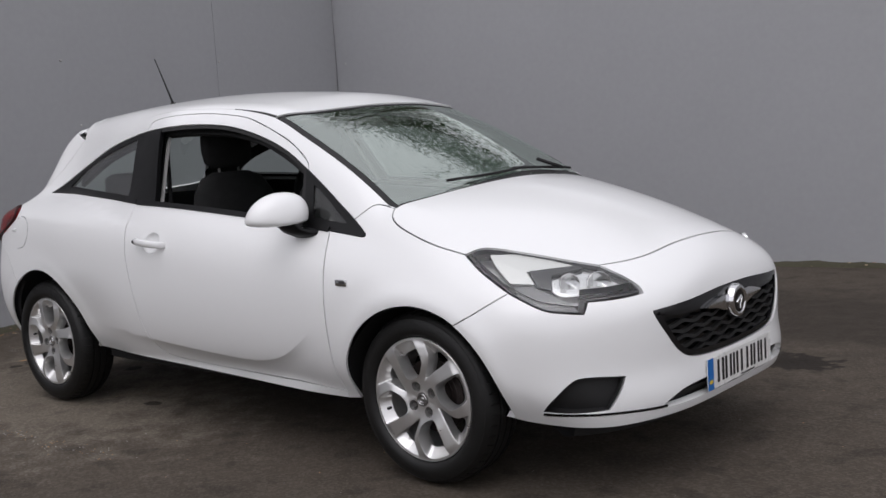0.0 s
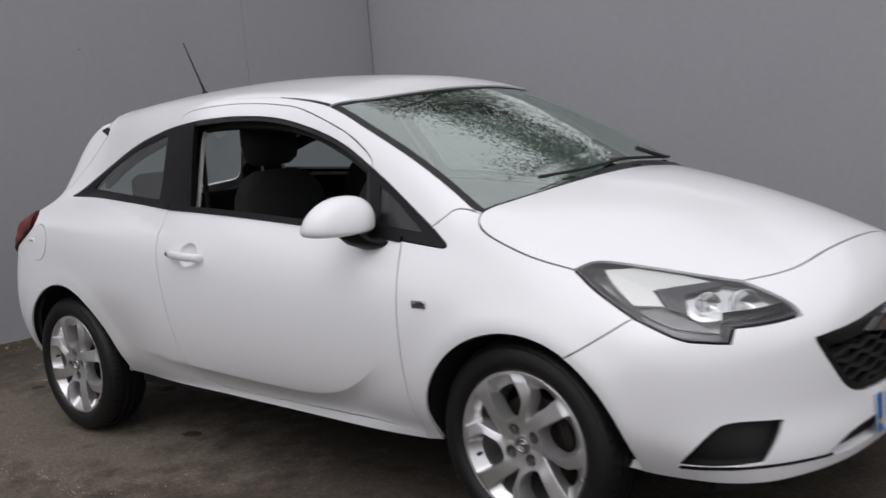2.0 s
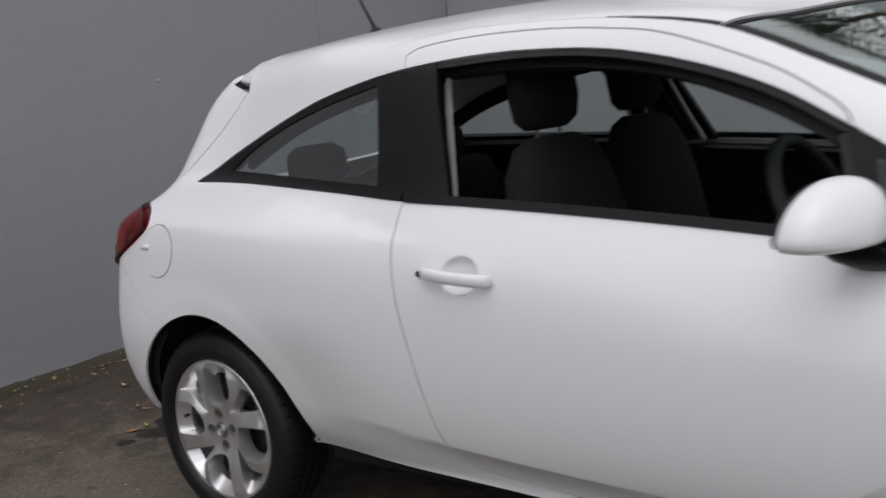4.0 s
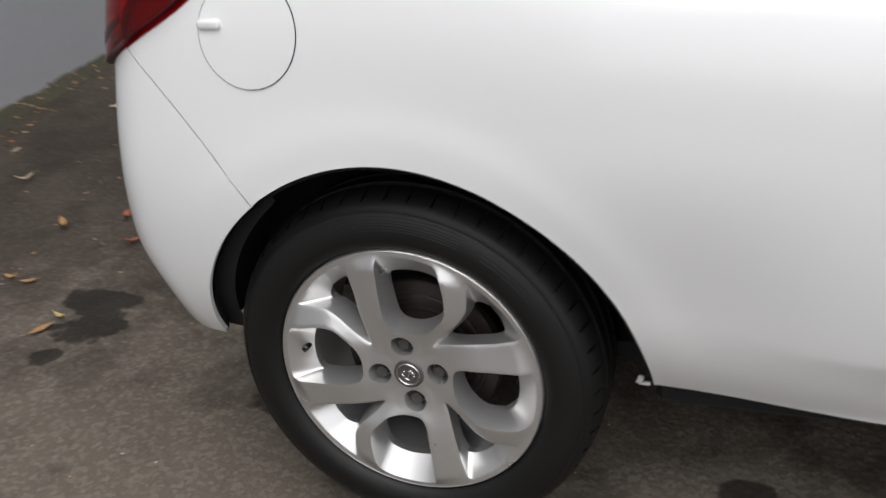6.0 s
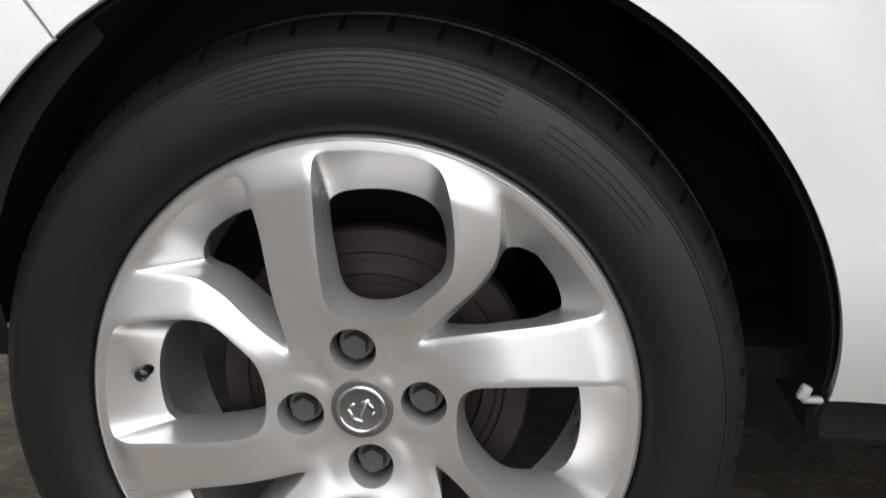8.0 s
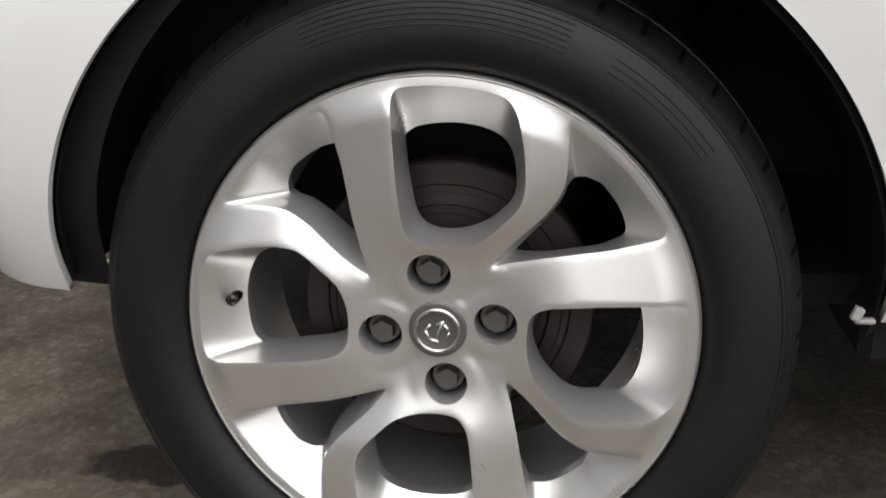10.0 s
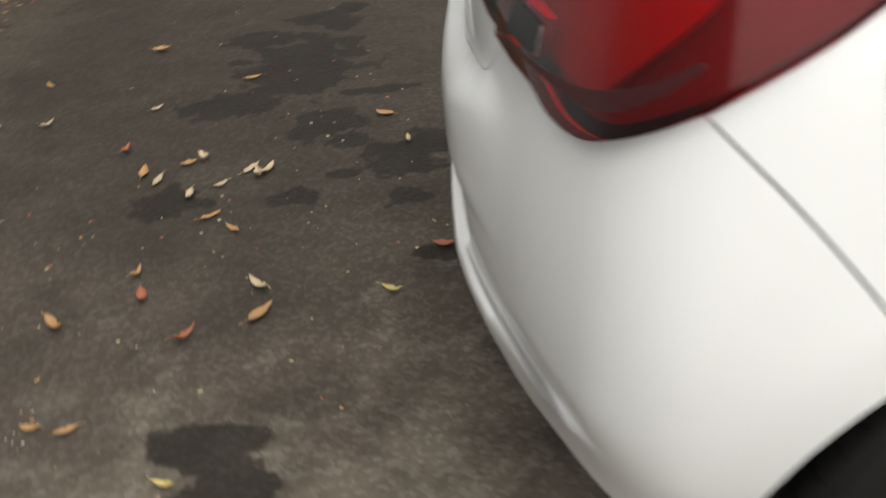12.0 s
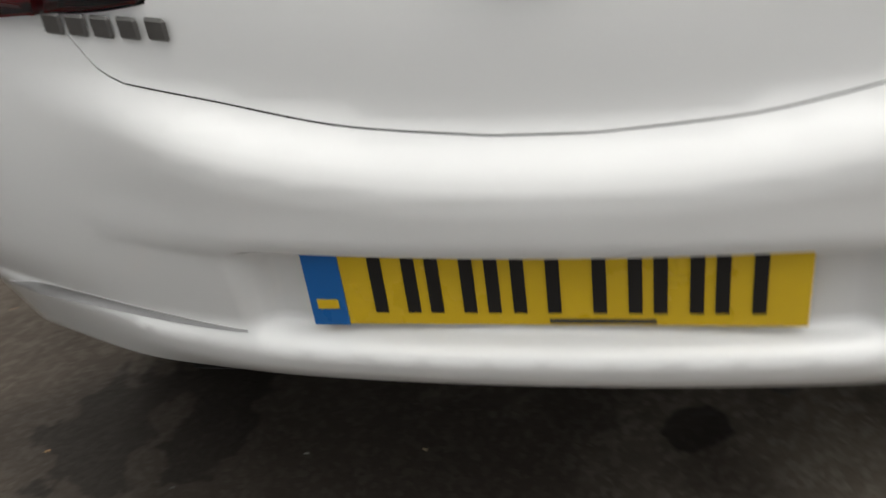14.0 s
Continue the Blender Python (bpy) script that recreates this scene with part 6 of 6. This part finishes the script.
box(bm, (0.72, 0, 0.79), (0.36, 1.34, 0.26), 0.06, 4)
box(bm, (0.93, 0, 0.88), (0.22, 1.20, 0.10), 0.04, 3)
box(bm, (0.64, -0.37, 0.945), (0.20, 0.34, 0.06), 0.028, 4)
part("dashboard", bm, SOFT_BLACK, car, "black moulded dashboard", smooth=40)
bm = bmesh.new()
box(bm, (0.15, 0, 0.46), (0.9, 0.20, 0.20), 0.04, 3)
part("centre_console", bm, SOFT_BLACK, car, smooth=40)
wheel_m = Matrix.Translation((0.44, -0.37, 0.90)) @ Matrix.Rotation(radians(-24), 4, "Y")
ring = [wheel_m @ Vector((0, 0.185 * math.cos(a), 0.185 * math.sin(a))) for a in np.linspace(0, 2 * math.pi, 41)]
steering = part("steering_wheel", tube(ring, 0.017, 12), SOFT_BLACK, car, "black three-spoke steering wheel", smooth=60)
bm = bmesh.new()
box(bm, (0, 0, 0), (0.05, 0.13, 0.11), 0.025, 3)
box(bm, (0.005, 0.09, 0.01), (0.02, 0.16, 0.035), 0.008, 2)
box(bm, (0.005, -0.09, 0.01), (0.02, 0.16, 0.035), 0.008, 2)
box(bm, (0.005, 0, -0.10), (0.02, 0.045, 0.15), 0.008, 2)
bmesh.ops.transform(bm, matrix=wheel_m, verts=bm.verts)
part("wheel_hub", bm, SOFT_BLACK, steering, smooth=40)
bm = bmesh.new()
box(bm, (-0.2, 0, 0.30), (2.2, 1.30, 0.03))
box(bm, (-1.40, 0, 0.62), (0.55, 1.20, 0.60), 0.05, 2)
part("cabin_floor", bm, LINER, car)
# headlining and pillar trims, seen through the windows
lining = chain(line(TOP, [(0.33, -0.50), (0.44, -0.3), (0.47, 0.0), (0.44, 0.3), (0.33, 0.50)]), line(TOP, [(0.33, 0.50), (-0.5, 0.50), (-1.25, 0.44)]), line(TOP, [(-1.25, 0.44), (-1.38, 0.2), (-1.39, 0.0), (-1.38, -0.2), (-1.25, -0.44)]), line(TOP, [(-1.25, -0.44), (-0.5, -0.50), (0.33, -0.50)]))
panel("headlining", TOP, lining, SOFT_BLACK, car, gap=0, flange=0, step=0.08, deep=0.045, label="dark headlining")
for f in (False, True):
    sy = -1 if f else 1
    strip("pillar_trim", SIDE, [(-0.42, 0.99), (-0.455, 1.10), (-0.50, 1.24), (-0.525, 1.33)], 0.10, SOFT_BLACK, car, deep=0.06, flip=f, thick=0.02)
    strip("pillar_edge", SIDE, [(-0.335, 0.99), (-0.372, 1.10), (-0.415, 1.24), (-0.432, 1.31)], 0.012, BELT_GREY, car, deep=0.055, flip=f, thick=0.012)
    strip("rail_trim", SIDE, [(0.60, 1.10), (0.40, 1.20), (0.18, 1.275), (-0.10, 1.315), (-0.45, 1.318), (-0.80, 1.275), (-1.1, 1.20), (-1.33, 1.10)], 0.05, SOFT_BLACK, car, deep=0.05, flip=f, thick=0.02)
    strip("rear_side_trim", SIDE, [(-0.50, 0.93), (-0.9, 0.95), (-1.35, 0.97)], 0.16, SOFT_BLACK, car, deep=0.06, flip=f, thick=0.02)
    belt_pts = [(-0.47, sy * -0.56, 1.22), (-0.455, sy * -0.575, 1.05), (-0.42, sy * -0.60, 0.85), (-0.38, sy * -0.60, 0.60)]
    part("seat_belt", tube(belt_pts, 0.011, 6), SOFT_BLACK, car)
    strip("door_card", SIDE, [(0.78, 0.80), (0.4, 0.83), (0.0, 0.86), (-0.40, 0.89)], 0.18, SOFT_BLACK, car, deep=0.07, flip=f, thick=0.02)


# ---- fallen leaves, crumbs and the mossy strip along the walls ----
rng = random.Random(11)


def leaf_mesh(name, length, width, curl, seed, stalk=True):
    """An almond leaf with a midrib fold, curled edges and a stalk."""
    r = random.Random(seed)
    n, verts, faces = 9, [], []
    bend = r.uniform(-0.25, 0.25)
    for i in range(n):
        t = i / (n - 1)
        half = width / 2 * math.sin(math.pi * min(t ** 0.85, 1.0)) ** 0.8 * (1 + 0.30 * r.uniform(-1, 1)) if 0 < i < n - 1 else 0.0006
        lift = curl * length * (t - 0.5) ** 2 * 1.6
        mid = (length * (t - 0.5), bend * length * (t - 0.5) ** 2)
        for k, s in enumerate((-1.0, -0.5, 0.0, 0.5, 1.0)):
            verts.append((mid[0], mid[1] + s * half, 0.002 + lift + abs(s) ** 1.5 * half * curl * 1.2 + (0.0 if s else 0.0008)))
    for i in range(n - 1):
        for k in range(4):
            a = 5 * i + k
            faces.append((a, a + 1, a + 6, a + 5))
    if stalk:
        a = len(verts)
        for t in (0.0, 0.5, 1.0):
            x, z = -length * (0.5 + 0.28 * t), 0.002 + curl * length * 0.4
            verts.extend(((x, -0.0008 + 0.004 * t, z), (x, 0.0008 + 0.004 * t, z)))
        faces.extend(((a, a + 1, a + 3, a + 2), (a + 2, a + 3, a + 5, a + 4)))
    me = bpy.data.meshes.new(name)
    me.from_pydata(verts, [], faces)
    me.polygons.foreach_set("use_smooth", [True] * len(me.polygons))
    return me


LEAF_KINDS = {"t": (LEAF_TAN, "tan dead leaf curled on the tarmac"), "r": (LEAF_RUST, "rusty brown dead leaf on the tarmac"), "y": (LEAF_YELLOW, "yellow fallen leaf on the tarmac"), "p": (LEAF_PALE, "pale dry leaf on the tarmac")}
LEAF_SPOTS = {
    "r": ((-1.894, 0.508), (-2.614, 0.258), (-2.484, 0.108), (-1.954, 1.408), (-1.974, 0.408), (-2.874, 1.008)),
    "y": ((-2.074, 0.238), (-1.894, 1.828), (-2.414, -0.312)),
    "t": ((-2.344, 0.178), (-2.544, 0.608), (-2.474, 0.538), (-2.654, 0.358), (-2.674, 0.908), (-2.634, -0.162), (-2.424, -0.372), (-2.164, 1.148), (-1.954, 1.138), (-2.614, 1.498), (-2.784, 0.868), (-3.294, 1.558), (-2.984, 1.808), (-2.704, -0.152), (-2.774, 0.168), (-2.814, 2.898)),
    "p": ((-2.364, 0.278), (-2.734, 0.818), (-2.624, 0.718), (-2.554, 0.768), (-2.494, 0.858), (-2.444, 0.838), (-2.464, 0.813), (-2.084, 0.958), (-2.484, 2.478), (-2.634, 0.928), (-2.864, 1.298), (-3.184, 1.228), (-3.334, 1.208), (-3.424, 0.728), (-3.524, 0.328), (-3.174, 0.478), (-3.074, 0.028)),
}
for kind, spots in LEAF_SPOTS.items():
    mat, words = LEAF_KINDS[kind]
    for i, (x, y) in enumerate(spots):
        size = rng.uniform(0.040, 0.068) * (1.35 if i == 0 and kind == "t" else 1.0)
        me = leaf_mesh("fallen_leaf", size, size * rng.uniform(0.26, 0.44), rng.uniform(0.1, 0.9), rng.random())
        me.materials.append(mat)
        leaf = tagged(new("fallen_leaf", me), words, "leaf", "fallen leaves")
        leaf.location, leaf.rotation_euler = (x, y, 0.001), (rng.uniform(-0.06, 0.06), rng.uniform(-0.06, 0.06), rng.uniform(0, 6.28))


def crumbs(name, places, sizes, mats, label, seed, flat=0.45):
    """Countless small chips as one mesh: lumpy five-sided pyramids, dull and of mixed colour."""
    r = random.Random(seed)
    verts, faces, which = [], [], []
    for x, y, z in places:
        s, turn, k = r.uniform(*sizes), r.uniform(0, 6.28), len(verts)
        long_way = r.uniform(0.5, 1.0)
        for i in range(5):
            a = turn + 2 * math.pi * i / 5
            d = s * r.uniform(0.6, 1.1)
            verts.append((x + d * math.cos(a), y + d * long_way * math.sin(a), z))
        verts.append((x, y, z + s * flat * r.uniform(0.4, 1.2)))
        m = r.choice(range(len(mats)))
        for i in range(5):
            faces.append((k + i, k + (i + 1) % 5, k + 5))
            which.append(m)
    ob = link_mesh(name, verts, faces, mats, smooth=False, face_mats=which)
    return tagged(ob, label, "debris", kind="stuff")


behind = [(rng.gauss(-2.45, 0.38), rng.gauss(0.7, 0.75), 0.0) for _ in range(130)]
crumbs("leaf_crumbs", behind, (0.002, 0.007), [LEAF_TAN, LEAF_RUST, LEAF_PALE, LEAF_PALE], "tiny crumbs of dry leaves on the tarmac", 3, 0.15)
grit = [(rng.gauss(-1.75, 0.33), rng.gauss(-1.25, 0.16), 0.0) for _ in range(150)] + [(rng.uniform(-3.2, 2.4), rng.uniform(-2.2, 2.6), 0.0) for _ in range(260)]
grit += [(rng.gauss(x, 0.09), rng.gauss(y, 0.035), 0.0) for x, y in ((-1.0, -1.26), (-0.85, -1.24), (-0.5, -1.25), (-0.25, -1.21), (-2.8, -0.2)) for _ in range(45)]
crumbs("grit", grit, (0.002, 0.005), [LEAF_TAN, TRIM_GREY, BELT_GREY], "pale specks of grit scattered on the tarmac", 4, 0.5)


def litter_strip(name, along, inward, length, seed):
    """A low ragged bank of moss and leaf crumbs in the angle of wall and ground."""
    r = random.Random(seed)
    verts, faces = [], []
    n = int(length / 0.05)
    for i in range(n + 1):
        s = i * length / n
        w = 0.045 + 0.05 * max(0.0, noise.noise((s * 1.7, seed, 0.0)) + 0.35) + 0.02 * r.random()
        h = 0.018 + 0.035 * max(0.0, noise.noise((s * 3.1, seed, 5.0)) + 0.3) + 0.008 * r.random()
        for d, z in ((-0.012, h), (0.25 * w, h * r.uniform(0.7, 1.0)), (0.6 * w, h * r.uniform(0.3, 0.6)), (w, -0.006)):
            p = CORNER + along * s + inward * d
            verts.append((p.x, p.y, z))
    for i in range(n):
        for k in range(3):
            a = 4 * i + k
            faces.append((a, a + 1, a + 5, a + 4))
    ob = link_mesh(name, verts, faces, LITTER)
    return tagged(ob, "dark mossy bank of litter along the wall foot", "moss", kind="stuff")


IN_BACK, IN_LEFT = Vector((ALONG_BACK.y, -ALONG_BACK.x, 0)), Vector((-ALONG_LEFT.y, ALONG_LEFT.x, 0))
litter_strip("moss_strip", ALONG_BACK, IN_BACK, 14.2, 2)
litter_strip("moss_strip", ALONG_LEFT, IN_LEFT, 11.5, 7)
edge_spots = []
for along, inward, reach, count in ((ALONG_LEFT, IN_LEFT, 7.0, 460), (ALONG_BACK, IN_BACK, 11.0, 170)):
    for _ in range(count):
        p = CORNER + along * rng.uniform(0.1, reach) + inward * abs(rng.gauss(0.03, 0.10))
        edge_spots.append((p.x, p.y, max(0.0, 0.03 - 0.3 * (p - CORNER).dot(inward))))
crumbs("leaf_litter", edge_spots, (0.005, 0.018), [LEAF_TAN, LEAF_RUST, LEAF_PALE, LITTER], "brown leaf litter gathered at the wall foot", 6, 0.3)


# ---- a small weed rooted in the angle of wall and ground ----
def weed(x, y):
    r = random.Random(5)
    plant = tagged(new("weed"), "small pale green weed rooted at the wall foot", "weed")
    plant.location = (x, y, 0.0)
    blade_mesh = leaf_mesh("leaf", 0.085, 0.034, 0.5, 8, False)
    blade_mesh.materials.append(WEED)
    for i in range(22):
        a, tilt, up = 2.4 * i, r.uniform(0.1, 1.1), r.uniform(0.01, 0.09)
        reach = 0.045 * math.cos(tilt) + 0.01
        leaf = new("leaf", blade_mesh)
        leaf.parent = plant
        leaf.location, leaf.rotation_euler = (reach * math.cos(a), reach * math.sin(a), up + 0.04 * math.sin(tilt)), (r.uniform(-0.4, 0.4), -tilt, a)
    bm = bmesh.new()
    bmesh.ops.create_cone(bm, cap_ends=True, segments=7, radius1=0.008, radius2=0.004, depth=0.10, matrix=Matrix.Translation((0, 0, 0.045)))
    part("stem", bm, FOLIAGE, plant)


weed(-3.80, 2.72)


# ---- trees beyond the back wall, seen mirrored in the windscreen ----
def tree(x, y, height, spread, seed, label):
    r = random.Random(seed)
    tree_ob = tagged(new("tree"), label, "tree", "trees beyond the wall")
    top = Vector((x + r.uniform(-0.3, 0.3), y, height * 0.78))
    foot = Vector((x, y, 0.0))
    bm = tube([foot + (top - foot) * t + Vector((0.12 * math.sin(4 * t + seed), 0.1 * math.cos(5 * t), 0)) * t for t in (0, 0.1, 0.25, 0.45, 0.65, 0.85, 1.0)], 0.19, 10, taper=0.25)
    tips = []
    for i in range(16):
        t = r.uniform(0.35, 1.0)
        start = foot + (top - foot) * t
        a = 2.4 * i + r.uniform(-0.4, 0.4)
        reach = spread * r.uniform(0.55, 1.0) * (1.15 - 0.5 * t)
        end = start + Vector((math.cos(a) * reach, math.sin(a) * reach, reach * r.uniform(0.15, 0.9)))
        mid = (start + end) / 2 + Vector((0, 0, 0.15 * reach))
        limb = tube([start, mid, end], 0.055, 6, taper=0.2)
        me = bpy.data.meshes.new("limb")
        limb.to_mesh(me)
        limb.free()
        bm.from_mesh(me)
        bpy.data.meshes.remove(me)
        tips.extend((mid, end, (mid + end) / 2))
    part("trunk", bm, BARK, tree_ob, smooth=50)
    verts, faces = [], []
    for i in range(24000):
        c = r.choice(tips)
        d = Vector((r.gauss(0, 1), r.gauss(0, 1), r.gauss(0, 0.7))) * spread * 0.19
        p = c + d
        s = r.uniform(0.028, 0.070)
        u = Vector((r.uniform(-1, 1), r.uniform(-1, 1), r.uniform(-0.6, 0.6))).normalized()
        w = u.cross(Vector((r.uniform(-1, 1), r.uniform(-1, 1), r.uniform(-1, 1)))).normalized()
        k = len(verts)
        verts.extend((p - u * s, p + w * s * 0.5, p + u * s, p - w * s * 0.5))
        faces.append((k, k + 1, k + 2, k + 3))
    link_mesh("crown", verts, faces, FOLIAGE, tree_ob, smooth=False)
    return tree_ob


tree(-4.5, 7.8, 12.5, 3.4, 1, "leafy green tree standing behind the grey wall")
tree(-0.8, 8.8, 12.0, 3.2, 2, "tall leafy green tree standing behind the grey wall")
tree(-8.5, 6.5, 11.0, 3.0, 3, "broad leafy green tree standing behind the grey wall")
